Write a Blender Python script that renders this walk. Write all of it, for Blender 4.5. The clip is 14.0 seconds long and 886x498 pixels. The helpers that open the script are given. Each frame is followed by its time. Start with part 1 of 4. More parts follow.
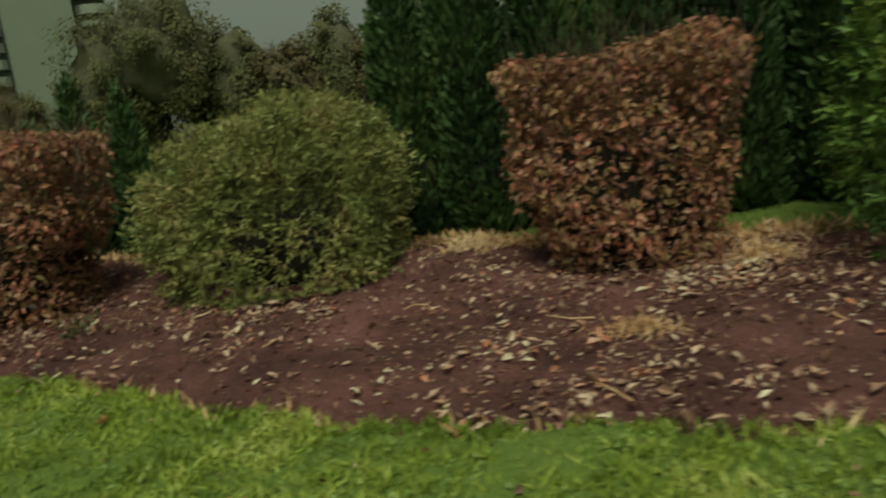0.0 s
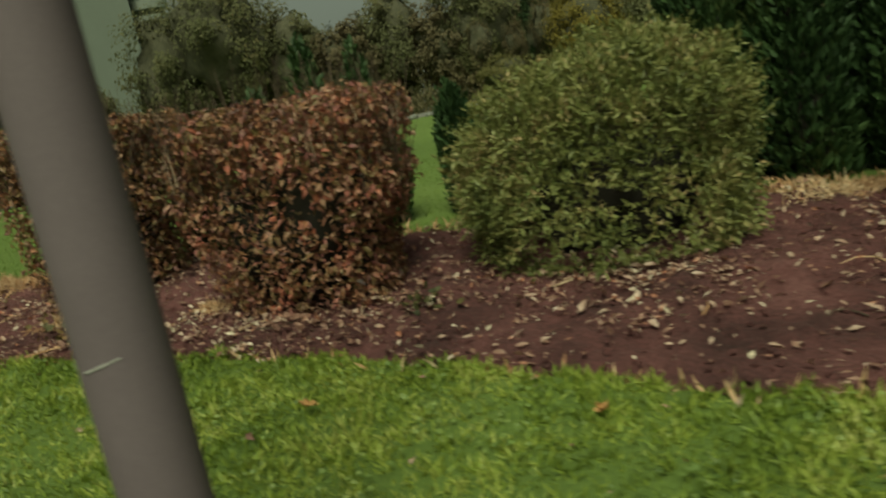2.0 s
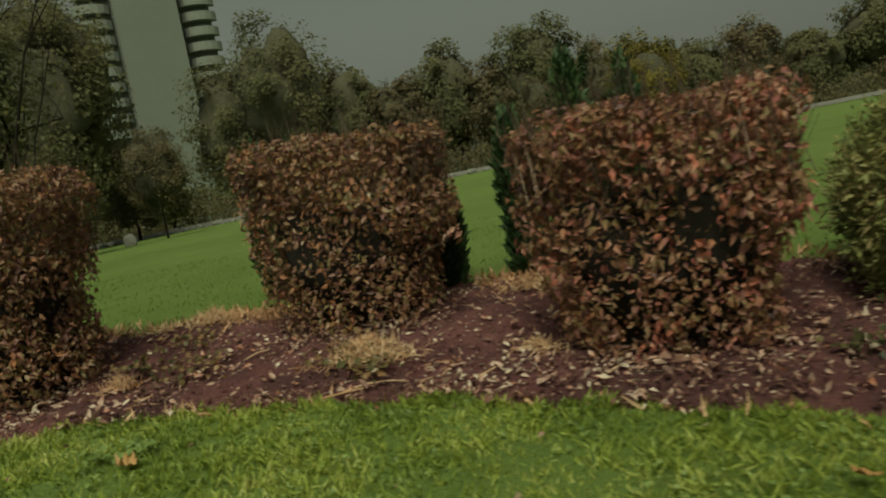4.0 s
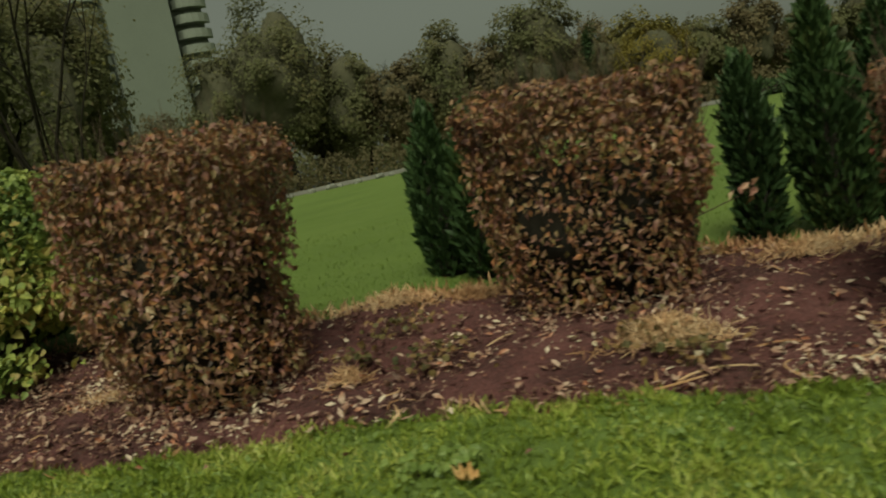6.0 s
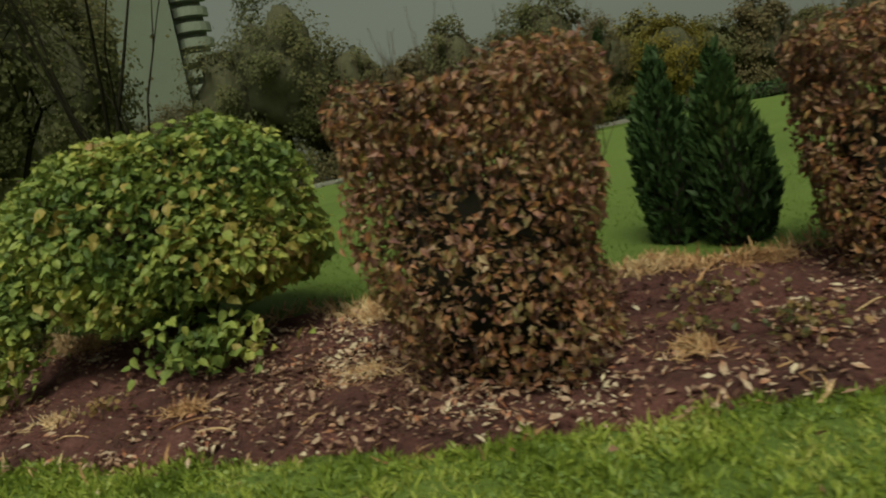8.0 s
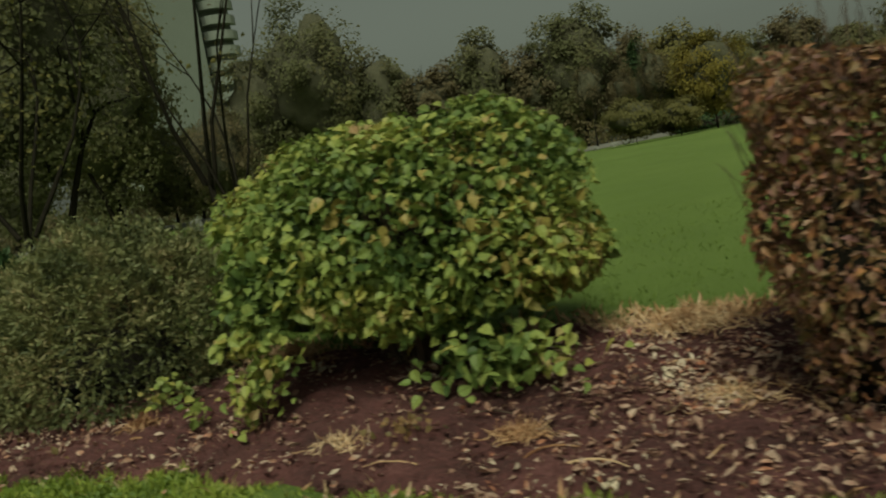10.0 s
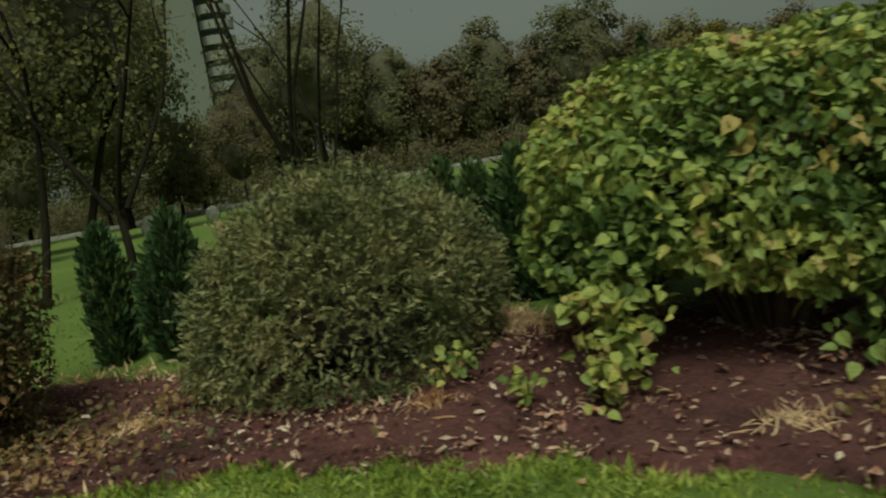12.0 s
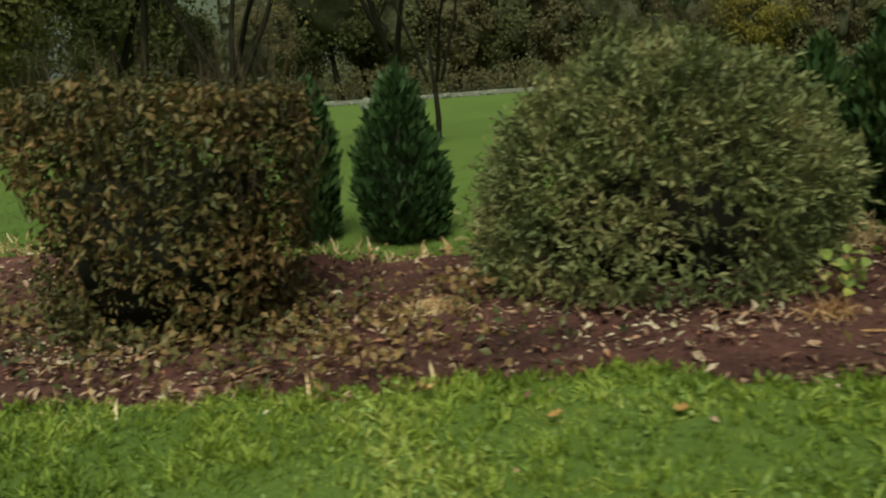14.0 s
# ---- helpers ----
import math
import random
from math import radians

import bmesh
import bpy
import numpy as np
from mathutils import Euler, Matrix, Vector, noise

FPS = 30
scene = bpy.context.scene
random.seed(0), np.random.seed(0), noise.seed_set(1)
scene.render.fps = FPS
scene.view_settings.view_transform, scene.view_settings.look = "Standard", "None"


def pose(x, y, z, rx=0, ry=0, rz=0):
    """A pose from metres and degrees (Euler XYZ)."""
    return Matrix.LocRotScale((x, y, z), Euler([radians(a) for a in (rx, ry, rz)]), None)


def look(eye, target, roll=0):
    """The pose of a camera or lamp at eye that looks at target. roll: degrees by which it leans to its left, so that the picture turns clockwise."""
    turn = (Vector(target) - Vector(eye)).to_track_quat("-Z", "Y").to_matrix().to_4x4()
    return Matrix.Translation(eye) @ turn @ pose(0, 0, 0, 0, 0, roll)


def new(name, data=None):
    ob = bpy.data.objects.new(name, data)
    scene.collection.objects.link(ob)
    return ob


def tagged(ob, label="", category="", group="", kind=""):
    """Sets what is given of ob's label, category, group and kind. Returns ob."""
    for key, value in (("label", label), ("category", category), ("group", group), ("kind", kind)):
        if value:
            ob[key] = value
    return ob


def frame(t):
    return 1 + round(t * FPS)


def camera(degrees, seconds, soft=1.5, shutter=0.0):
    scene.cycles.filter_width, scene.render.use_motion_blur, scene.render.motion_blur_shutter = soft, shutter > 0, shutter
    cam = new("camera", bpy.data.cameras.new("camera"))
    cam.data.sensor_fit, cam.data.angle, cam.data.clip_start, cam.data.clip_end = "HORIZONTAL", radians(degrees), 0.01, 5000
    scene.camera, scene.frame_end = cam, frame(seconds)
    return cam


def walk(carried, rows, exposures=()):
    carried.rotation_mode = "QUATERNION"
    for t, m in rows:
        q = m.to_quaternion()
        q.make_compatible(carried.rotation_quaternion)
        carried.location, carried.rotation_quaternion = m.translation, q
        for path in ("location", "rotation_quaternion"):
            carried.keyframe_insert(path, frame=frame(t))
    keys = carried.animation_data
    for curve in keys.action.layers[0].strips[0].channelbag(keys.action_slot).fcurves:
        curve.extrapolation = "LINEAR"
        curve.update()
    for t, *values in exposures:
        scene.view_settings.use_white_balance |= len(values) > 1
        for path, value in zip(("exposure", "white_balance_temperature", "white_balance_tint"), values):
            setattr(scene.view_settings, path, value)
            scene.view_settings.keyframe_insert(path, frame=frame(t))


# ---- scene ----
# ================= camera and walk =================
cam = camera(62.1, 14.0, soft=2.0, shutter=0.5)
# seconds, x, y, z, yaw, pitch, roll
PATH = (
    (0.0, 0.000, 0.000, 1.500, 0.00, -8.50, 8.50),
    (0.5, -0.437, 0.117, 1.496, 2.66, -9.50, 7.77),
    (1.0, -0.845, 0.225, 1.549, 3.50, -10.37, 8.29),
    (1.5, -1.313, 0.396, 1.566, 3.48, -10.47, 10.61),
    (2.0, -1.743, 0.530, 1.610, 3.82, -9.73, 11.87),
    (2.5, -2.203, 0.648, 1.596, 6.80, -4.94, 11.86),
    (3.0, -2.680, 0.761, 1.629, 6.86, -4.23, 10.66),
    (5.5, -4.638, 1.485, 1.783, 6.62, -5.95, 11.88),
    (6.0, -5.067, 1.560, 1.821, 6.19, -6.04, 12.03),
    (6.5, -5.506, 1.657, 1.806, 6.32, -5.81, 11.84),
    (7.0, -5.971, 1.749, 1.818, 6.22, -6.03, 10.83),
    (7.5, -6.399, 1.879, 1.826, 5.44, -6.38, 11.45),
    (10.0, -8.347, 2.346, 2.022, 6.86, -5.09, 10.18),
    (10.5, -8.842, 2.462, 2.051, 6.56, -5.44, 10.16),
    (11.0, -9.261, 2.602, 2.025, 6.40, -5.86, 10.75),
    (11.5, -9.748, 2.729, 2.036, 5.74, -6.08, 10.18),
    (12.0, -10.192, 2.827, 2.022, 6.08, -5.73, 9.82),
    (12.5, -10.621, 2.904, 2.029, 6.08, -5.33, 9.82),
    (13.0, -11.125, 3.017, 1.963, 6.25, -6.29, 9.12),
    (13.5, -11.579, 3.104, 1.936, 5.89, -10.08, 5.48),
    (14.0, -12.029, 3.210, 1.890, 5.75, -11.12, 3.66),
)
EXPOSURES = ((0.0, 0.6, 7500, -25), (2.0, 0.68, 7600, -25), (3.2, 0.5, 7500, -18), (7.7, 0.56, 7700, -19), (10.5, 0.4, 7200, -20), (12.5, 0.54, 7000, -22), (14.0, 0.78, 7300, -26))
walk(cam, [(t, pose(x, y, z, 90 + p, r, w)) for t, x, y, z, w, p, r in PATH], EXPOSURES)

# ================= world and sun (overcast) =================
SUN_EL, SUN_AZ = radians(54), radians(178)
world = bpy.data.worlds.new("overcast_sky")
world.use_nodes = True
scene.world = world
wn, wl = world.node_tree.nodes, world.node_tree.links
wn.clear()
sky = wn.new("ShaderNodeTexSky")
sky.sky_type, sky.sun_disc, sky.sun_elevation, sky.sun_rotation = "NISHITA", False, SUN_EL, SUN_AZ
sky.air_density, sky.dust_density = 1.5, 4.0
grey = wn.new("ShaderNodeHueSaturation")
grey.inputs["Saturation"].default_value = 0.12
back = wn.new("ShaderNodeBackground")
back.inputs["Strength"].default_value = 0.027
wout = wn.new("ShaderNodeOutputWorld")
wl.new(sky.outputs[0], grey.inputs["Color"])
wl.new(grey.outputs[0], back.inputs["Color"])
wl.new(back.outputs[0], wout.inputs[0])
sun = new("sun", bpy.data.lights.new("sun", "SUN"))
sun.data.energy, sun.data.angle, sun.data.color = 1.9, radians(28), (1.0, 0.95, 0.86)
sun.matrix_world = look((0, 0, 30), (-30 * math.sin(SUN_AZ) / math.tan(SUN_EL), -30 * math.cos(SUN_AZ) / math.tan(SUN_EL), 0))


# ================= plan =================
# s runs along the walk, v away from it towards the planting bed.
def at(s, v):
    return -0.965 * s + 0.26 * v, 0.26 * s + 0.965 * v


SLOPE_V = (-900, -3, 0, 1.0, 1.7, 2.4, 2.85, 3.3, 3.7, 4.5, 5.5, 12, 90, 900)
SLOPE_Z = (-6, -0.15, 0.12, 0.33, 0.44, 0.48, 0.505, 0.54, 0.60, 0.69, 0.75, 1.03, 2.6, 8.0)
CLIMB_S = (1, 2.5, 3.2, 5, 6.5, 7.5, 8.2, 9.5, 10.5, 12.5, 14)
CLIMB_Z = (0, 0.04, 0.07, 0.18, 0.24, 0.275, 0.305, 0.38, 0.40, 0.36, 0.36)
FRONT_S = (-8, -0.5, 0.17, 0.7, 1.3, 1.9, 2.15, 2.9, 3.5, 4.5, 5.1, 6.1, 6.7, 7.4, 8.0, 8.6, 9.3, 10.0, 10.8, 11.4, 12.3, 12.65, 13.25, 13.65, 14.45, 15.2, 17, 24)
FRONT_V = (2.1, 2.27, 2.32, 2.35, 2.44, 2.55, 2.66, 2.87, 3.0, 3.09, 3.16, 3.1, 3.02, 2.85, 2.62, 2.5, 2.40, 2.40, 2.5, 2.67, 2.63, 2.66, 2.5, 2.36, 2.04, 1.85, 1.6, 1.4)
BACK_S = (-8, -0.7, 1, 1.5, 4, 5.3, 7.5, 8.5, 9.4, 12, 14, 15.3, 24)
BACK_V = (4.2, 4.4, 5.0, 5.2, 5.2, 5.2, 4.7, 4.45, 4.3, 4.3, 4.0, 3.95, 3.9)


def front(s):
    return np.interp(s, FRONT_S, FRONT_V) + 0.03 * np.sin(np.asarray(s) * 9.0) + 0.02 * np.sin(np.asarray(s) * 23.0 + 1)


def rear(s):
    return np.interp(s, BACK_S, BACK_V) + 0.06 * np.sin(np.asarray(s) * 6.0) + 0.04 * np.sin(np.asarray(s) * 17.0)


def rise(s, v):
    """The height of the ground."""
    return np.interp(s, CLIMB_S, CLIMB_Z) + np.interp(v, SLOPE_V, SLOPE_Z)


def spot(s, v, up=0.0):
    x, y = at(s, v)
    return Vector((x, y, float(rise(s, v)) + up))


rng = np.random.default_rng(7)


# ================= materials =================
def material(name):
    m = bpy.data.materials.new(name)
    m.use_nodes = True
    n = m.node_tree.nodes
    return m, n, m.node_tree.links, n["Principled BSDF"]


def ramp(n, stops):
    r = n.new("ShaderNodeValToRGB")
    e = r.color_ramp.elements
    while len(e) < len(stops):
        e.new(0.5)
    for el, (p, c) in zip(e, stops):
        el.position, el.color = p, (*c, 1)
    return r


def noise_tex(n, links, scale, detail=5.0, rough=0.6):
    co = n.new("ShaderNodeTexCoord")
    t = n.new("ShaderNodeTexNoise")
    t.inputs["Scale"].default_value, t.inputs["Detail"].default_value, t.inputs["Roughness"].default_value = scale, detail, rough
    links.new(co.outputs["Object"], t.inputs["Vector"])
    return t


def mixed(n, links, a, b, fac, kind="MIX"):
    x = n.new("ShaderNodeMixRGB")
    x.blend_type = kind
    for s, val in zip(x.inputs, (fac, a, b)):
        if isinstance(val, (int, float)):
            s.default_value = val
        elif isinstance(val, tuple):
            s.default_value = (*val, 1)
        else:
            links.new(val, s)
    return x.outputs[0]


def leaf_material(name, stops, rough=0.5, through_light=0.25, patch=1.3, own=0.5):
    """Leaves that differ one from another, with larger drifts of colour over the plant."""
    m, n, links, bsdf = material(name)
    geo, obj = n.new("ShaderNodeNewGeometry"), n.new("ShaderNodeObjectInfo")
    add = n.new("ShaderNodeMath")
    links.new(geo.outputs["Random Per Island"], add.inputs[0])
    links.new(obj.outputs["Random"], add.inputs[1])
    fr = n.new("ShaderNodeMath")
    fr.operation = "FRACT"
    links.new(add.outputs[0], fr.inputs[0])
    drift = n.new("ShaderNodeTexNoise")
    drift.inputs["Scale"].default_value, drift.inputs["Detail"].default_value = patch, 2
    links.new(geo.outputs["Position"], drift.inputs["Vector"])
    mr = n.new("ShaderNodeMapRange")
    mr.inputs["From Min"].default_value, mr.inputs["From Max"].default_value = 0.36, 0.64
    links.new(drift.outputs["Fac"], mr.inputs["Value"])
    blend = n.new("ShaderNodeMath")
    blend.operation = "MULTIPLY_ADD"
    links.new(fr.outputs[0], blend.inputs[0])
    blend.inputs[1].default_value = own
    half = n.new("ShaderNodeMath")
    half.operation = "MULTIPLY"
    links.new(mr.outputs[0], half.inputs[0])
    half.inputs[1].default_value = 1 - own
    links.new(half.outputs[0], blend.inputs[2])
    r = ramp(n, stops)
    links.new(blend.outputs[0], r.inputs["Fac"])
    spots = n.new("ShaderNodeTexNoise")
    spots.inputs["Scale"].default_value = 90
    links.new(geo.outputs["Position"], spots.inputs["Vector"])
    spot_r = ramp(n, ((0.3, (0.72, 0.68, 0.6)), (0.62, (1.1, 1.1, 1.1))))
    links.new(spots.outputs["Fac"], spot_r.inputs["Fac"])
    col = mixed(n, links, r.outputs[0], spot_r.outputs[0], 0.8, "MULTIPLY")
    links.new(col, bsdf.inputs["Base Color"])
    bsdf.inputs["Roughness"].default_value = rough
    bsdf.inputs["Specular IOR Level"].default_value = 0.35
    tr = n.new("ShaderNodeBsdfTranslucent")
    links.new(col, tr.inputs["Color"])
    mix = n.new("ShaderNodeMixShader")
    mix.inputs[0].default_value = through_light
    links.new(bsdf.outputs[0], mix.inputs[1])
    links.new(tr.outputs[0], mix.inputs[2])
    links.new(mix.outputs[0], n["Material Output"].inputs["Surface"])
    return m


def rough_material(name, stops, scale, rough=0.9, bump=0.4, fine=None, dist=0.02):
    """Coarse drift and fine grain of colour, with relief."""
    m, n, links, bsdf = material(name)
    a = noise_tex(n, links, scale)
    b = noise_tex(n, links, fine or scale * 12, 6, 0.7)
    r = ramp(n, stops)
    mix = n.new("ShaderNodeMath")
    mix.operation = "MULTIPLY_ADD"
    links.new(a.outputs["Fac"], mix.inputs[0])
    mix.inputs[1].default_value = 0.55
    h = n.new("ShaderNodeMath")
    h.operation = "MULTIPLY"
    links.new(b.outputs["Fac"], h.inputs[0])
    h.inputs[1].default_value = 0.45
    links.new(h.outputs[0], mix.inputs[2])
    links.new(mix.outputs[0], r.inputs["Fac"])
    links.new(r.outputs[0], bsdf.inputs["Base Color"])
    bsdf.inputs["Roughness"].default_value = rough
    bp = n.new("ShaderNodeBump")
    bp.inputs["Strength"].default_value, bp.inputs["Distance"].default_value = bump, dist
    links.new(b.outputs["Fac"], bp.inputs["Height"])
    links.new(bp.outputs[0], bsdf.inputs["Normal"])
    return m


RUST = leaf_material("rust_leaves", ((0.05, (0.05, 0.026, 0.026)), (0.2, (0.22, 0.095, 0.085)), (0.34, (0.38, 0.17, 0.105)), (0.46, (0.17, 0.125, 0.055)),
                                    (0.58, (0.40, 0.23, 0.16)), (0.7, (0.26, 0.10, 0.105)), (0.84, (0.50, 0.17, 0.115)), (1.0, (0.60, 0.42, 0.33))), patch=3.4, own=0.5)
BROWN = leaf_material("brown_olive_leaves", ((0.05, (0.05, 0.028, 0.026)), (0.2, (0.19, 0.09, 0.08)), (0.34, (0.36, 0.17, 0.095)), (0.46, (0.15, 0.125, 0.05)),
                                            (0.58, (0.38, 0.23, 0.16)), (0.7, (0.22, 0.10, 0.105)), (0.82, (0.44, 0.19, 0.10)), (0.92, (0.25, 0.19, 0.07)), (1.0, (0.58, 0.42, 0.33))), patch=3.4, own=0.5)
OLIVE = leaf_material("olive_leaves", ((0.05, (0.03, 0.032, 0.016)), (0.35, (0.085, 0.08, 0.034)), (0.6, (0.16, 0.115, 0.05)),
                                      (0.8, (0.26, 0.15, 0.075)), (1.0, (0.36, 0.22, 0.12))))
SPIREA = leaf_material("spirea_leaves", ((0.05, (0.08, 0.095, 0.032)), (0.4, (0.19, 0.205, 0.072)), (0.7, (0.29, 0.28, 0.115)),
                                        (0.85, (0.34, 0.27, 0.13)), (1.0, (0.42, 0.30, 0.17))), patch=3.5)
SPIREA_DARK = leaf_material("spirea_leaves_dark", ((0.05, (0.07, 0.08, 0.04)), (0.35, (0.14, 0.155, 0.07)), (0.58, (0.215, 0.215, 0.10)),
                                                  (0.85, (0.29, 0.26, 0.135)), (1.0, (0.40, 0.31, 0.18))), patch=3.5)
BROAD = leaf_material("broad_green_leaves", ((0.05, (0.05, 0.085, 0.025)), (0.25, (0.12, 0.175, 0.05)), (0.5, (0.23, 0.285, 0.085)),
                                            (0.72, (0.35, 0.38, 0.11)), (0.84, (0.44, 0.41, 0.12)), (0.93, (0.42, 0.33, 0.15)), (1.0, (0.40, 0.25, 0.14))), 0.55, 0.3, 1.6)
TURNED = leaf_material("turned_leaves", ((0.1, (0.22, 0.16, 0.06)), (0.4, (0.34, 0.28, 0.085)), (0.75, (0.42, 0.31, 0.12)), (1.0, (0.36, 0.33, 0.10))), 0.5, 0.3, 3.0)
THUJA = leaf_material("thuja_sprays", ((0.1, (0.022, 0.045, 0.016)), (0.5, (0.04, 0.075, 0.026)), (0.85, (0.06, 0.10, 0.034)), (1.0, (0.11, 0.13, 0.045))), 0.6, 0.15)
BLADE = leaf_material("grass_blades", ((0.05, (0.12, 0.17, 0.035)), (0.4, (0.24, 0.31, 0.06)), (0.7, (0.38, 0.43, 0.10)), (1.0, (0.54, 0.53, 0.20))), 0.5, 0.35, 2.2)
EVERGREEN = leaf_material("evergreen_sprays", ((0.05, (0.035, 0.07, 0.018)), (0.4, (0.085, 0.15, 0.032)), (0.75, (0.14, 0.22, 0.05)), (1.0, (0.23, 0.27, 0.07))), 0.55, 0.2, 2.0)
BLADE_BACK = leaf_material("lawn_blades", ((0.05, (0.08, 0.13, 0.022)), (0.5, (0.13, 0.19, 0.035)), (1.0, (0.19, 0.25, 0.06))), 0.6, 0.35, 1.2)
WEED = leaf_material("weed_leaves", ((0.05, (0.10, 0.15, 0.04)), (0.5, (0.19, 0.26, 0.075)), (1.0, (0.34, 0.40, 0.15))), 0.5, 0.3, 2.2)
LITTER = leaf_material("fallen_leaves", ((0.05, (0.08, 0.04, 0.035)), (0.3, (0.20, 0.10, 0.08)), (0.45, (0.36, 0.21, 0.17)), (0.6, (0.54, 0.40, 0.34)),
                                        (0.7, (0.42, 0.16, 0.10)), (0.8, (0.62, 0.50, 0.43)), (1.0, (0.62, 0.52, 0.41))), 0.55, 0.15, 3.0)
MAPLE = leaf_material("maple_leaves", ((0.2, (0.36, 0.18, 0.075)), (0.6, (0.48, 0.27, 0.115)), (1.0, (0.54, 0.36, 0.18))), 0.65, 0.15, 8.0)
STRAW = leaf_material("dry_straw", ((0.1, (0.26, 0.12, 0.07)), (0.4, (0.54, 0.31, 0.18)), (0.75, (0.70, 0.49, 0.33)), (1.0, (0.80, 0.63, 0.46))), 0.6, 0.15)
WOODS = leaf_material("woodland_leaves", ((0.1, (0.145, 0.15, 0.08)), (0.45, (0.165, 0.165, 0.09)), (0.75, (0.185, 0.175, 0.095)), (1.0, (0.21, 0.175, 0.095))), 0.9, 0.5, 0.12)
WOODS_YELLOW = leaf_material("yellowing_leaves", ((0.1, (0.13, 0.12, 0.05)), (0.5, (0.165, 0.145, 0.055)), (1.0, (0.20, 0.165, 0.062))), 0.9, 0.3, 0.12)
WOODS_GOLD = leaf_material("golden_leaves", ((0.1, (0.15, 0.125, 0.035)), (0.5, (0.21, 0.17, 0.045)), (1.0, (0.27, 0.21, 0.055))), 0.9, 0.4, 0.2)
WOODS_BROWN = leaf_material("brown_woodland_leaves", ((0.1, (0.155, 0.13, 0.082)), (0.5, (0.19, 0.155, 0.097)), (1.0, (0.22, 0.17, 0.10))), 0.9, 0.5, 0.12)
BARK = rough_material("bark", ((0.3, (0.008, 0.007, 0.005)), (0.7, (0.026, 0.021, 0.016))), 6, 0.95, 0.6)
BARK.node_tree.nodes["Principled BSDF"].inputs["Specular IOR Level"].default_value = 0.1
TWIG = rough_material("twigs", ((0.3, (0.035, 0.022, 0.016)), (0.7, (0.11, 0.07, 0.05))), 20, 0.85, 0.3)
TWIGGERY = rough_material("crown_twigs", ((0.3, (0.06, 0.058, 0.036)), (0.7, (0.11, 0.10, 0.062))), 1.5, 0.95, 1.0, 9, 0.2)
PALE_TWIG = rough_material("pale_twigs", ((0.3, (0.20, 0.13, 0.10)), (0.7, (0.42, 0.30, 0.23))), 30, 0.8, 0.2)
# near-black tone paints in the shade inside shrubs, thujas and hedges
CORE = rough_material("shaded_interior", ((0.3, (0.012, 0.010, 0.007)), (0.7, (0.035, 0.026, 0.018))), 25, 0.95, 0.8)
SOIL = rough_material("bed_soil", ((0.32, (0.034, 0.010, 0.011)), (0.45, (0.10, 0.032, 0.034)), (0.56, (0.18, 0.062, 0.064)), (0.72, (0.33, 0.145, 0.145))), 2.2, 0.92, 1.0, 60, 0.04)
LAWN = rough_material("lawn", ((0.3, (0.077, 0.118, 0.019)), (0.5, (0.108, 0.158, 0.028)), (0.7, (0.15, 0.20, 0.045))), 0.35, 0.9, 0.7, 40, 0.04)
POLE = rough_material("pole_paint", ((0.3, (0.112, 0.080, 0.099)), (0.7, (0.146, 0.108, 0.129))), 4, 0.85, 0.15, 80, 0.002)
SCRATCH = rough_material("pale_scratch", ((0.3, (0.26, 0.24, 0.24)), (0.7, (0.36, 0.34, 0.33))), 40, 0.7, 0.1)
PATHWAY = rough_material("pale_path", ((0.3, (0.10, 0.095, 0.085)), (0.7, (0.19, 0.18, 0.16))), 0.5, 0.9, 0.2)
CONCRETE = rough_material("pale_concrete", ((0.3, (0.125, 0.14, 0.122)), (0.7, (0.15, 0.165, 0.147))), 0.2, 0.85, 0.1)
BALCONY = rough_material("balcony_concrete", ((0.3, (0.17, 0.185, 0.165)), (0.7, (0.20, 0.215, 0.195))), 0.4, 0.85, 0.1)
# lightened towards the concrete, distance haze put into the colour
RECESS = rough_material("recessed_wall", ((0.3, (0.15, 0.165, 0.15)), (0.7, (0.18, 0.195, 0.18))), 0.3, 0.85, 0.1)
STONE = rough_material("pale_stone", ((0.3, (0.13, 0.13, 0.115)), (0.7, (0.24, 0.235, 0.21))), 3, 0.8, 0.2)
# pale window colour with the distance haze painted in
GLASS, gn, gl, gb = material("hazed_glass")
gb.inputs["Base Color"].default_value, gb.inputs["Roughness"].default_value = (0.2, 0.215, 0.21, 1), 0.5


# ================= mesh helpers =================
def mesh_of(name, verts, faces, mat, smooth=False):
    me = bpy.data.meshes.new(name)
    me.from_pydata([tuple(p) for p in verts] if not isinstance(verts, np.ndarray) else verts.tolist(), [], faces if isinstance(faces, list) else faces.tolist())
    me.materials.append(mat)
    if smooth:
        me.polygons.foreach_set("use_smooth", [True] * len(me.polygons))
    me.update()
    return me


def part(name, me, parent, label="", kind=""):
    ob = new(name, me)
    ob.parent = parent
    if label or kind:
        tagged(ob, label, kind=kind)
    return ob


def thing(name, where, label, category, group="", kind="", turn=0.0):
    ob = new(name)
    ob.empty_display_size = 0.2
    ob.matrix_world = Matrix.Translation(where) @ pose(0, 0, 0, 0, 0, turn)
    return tagged(ob, label, category, group, kind)


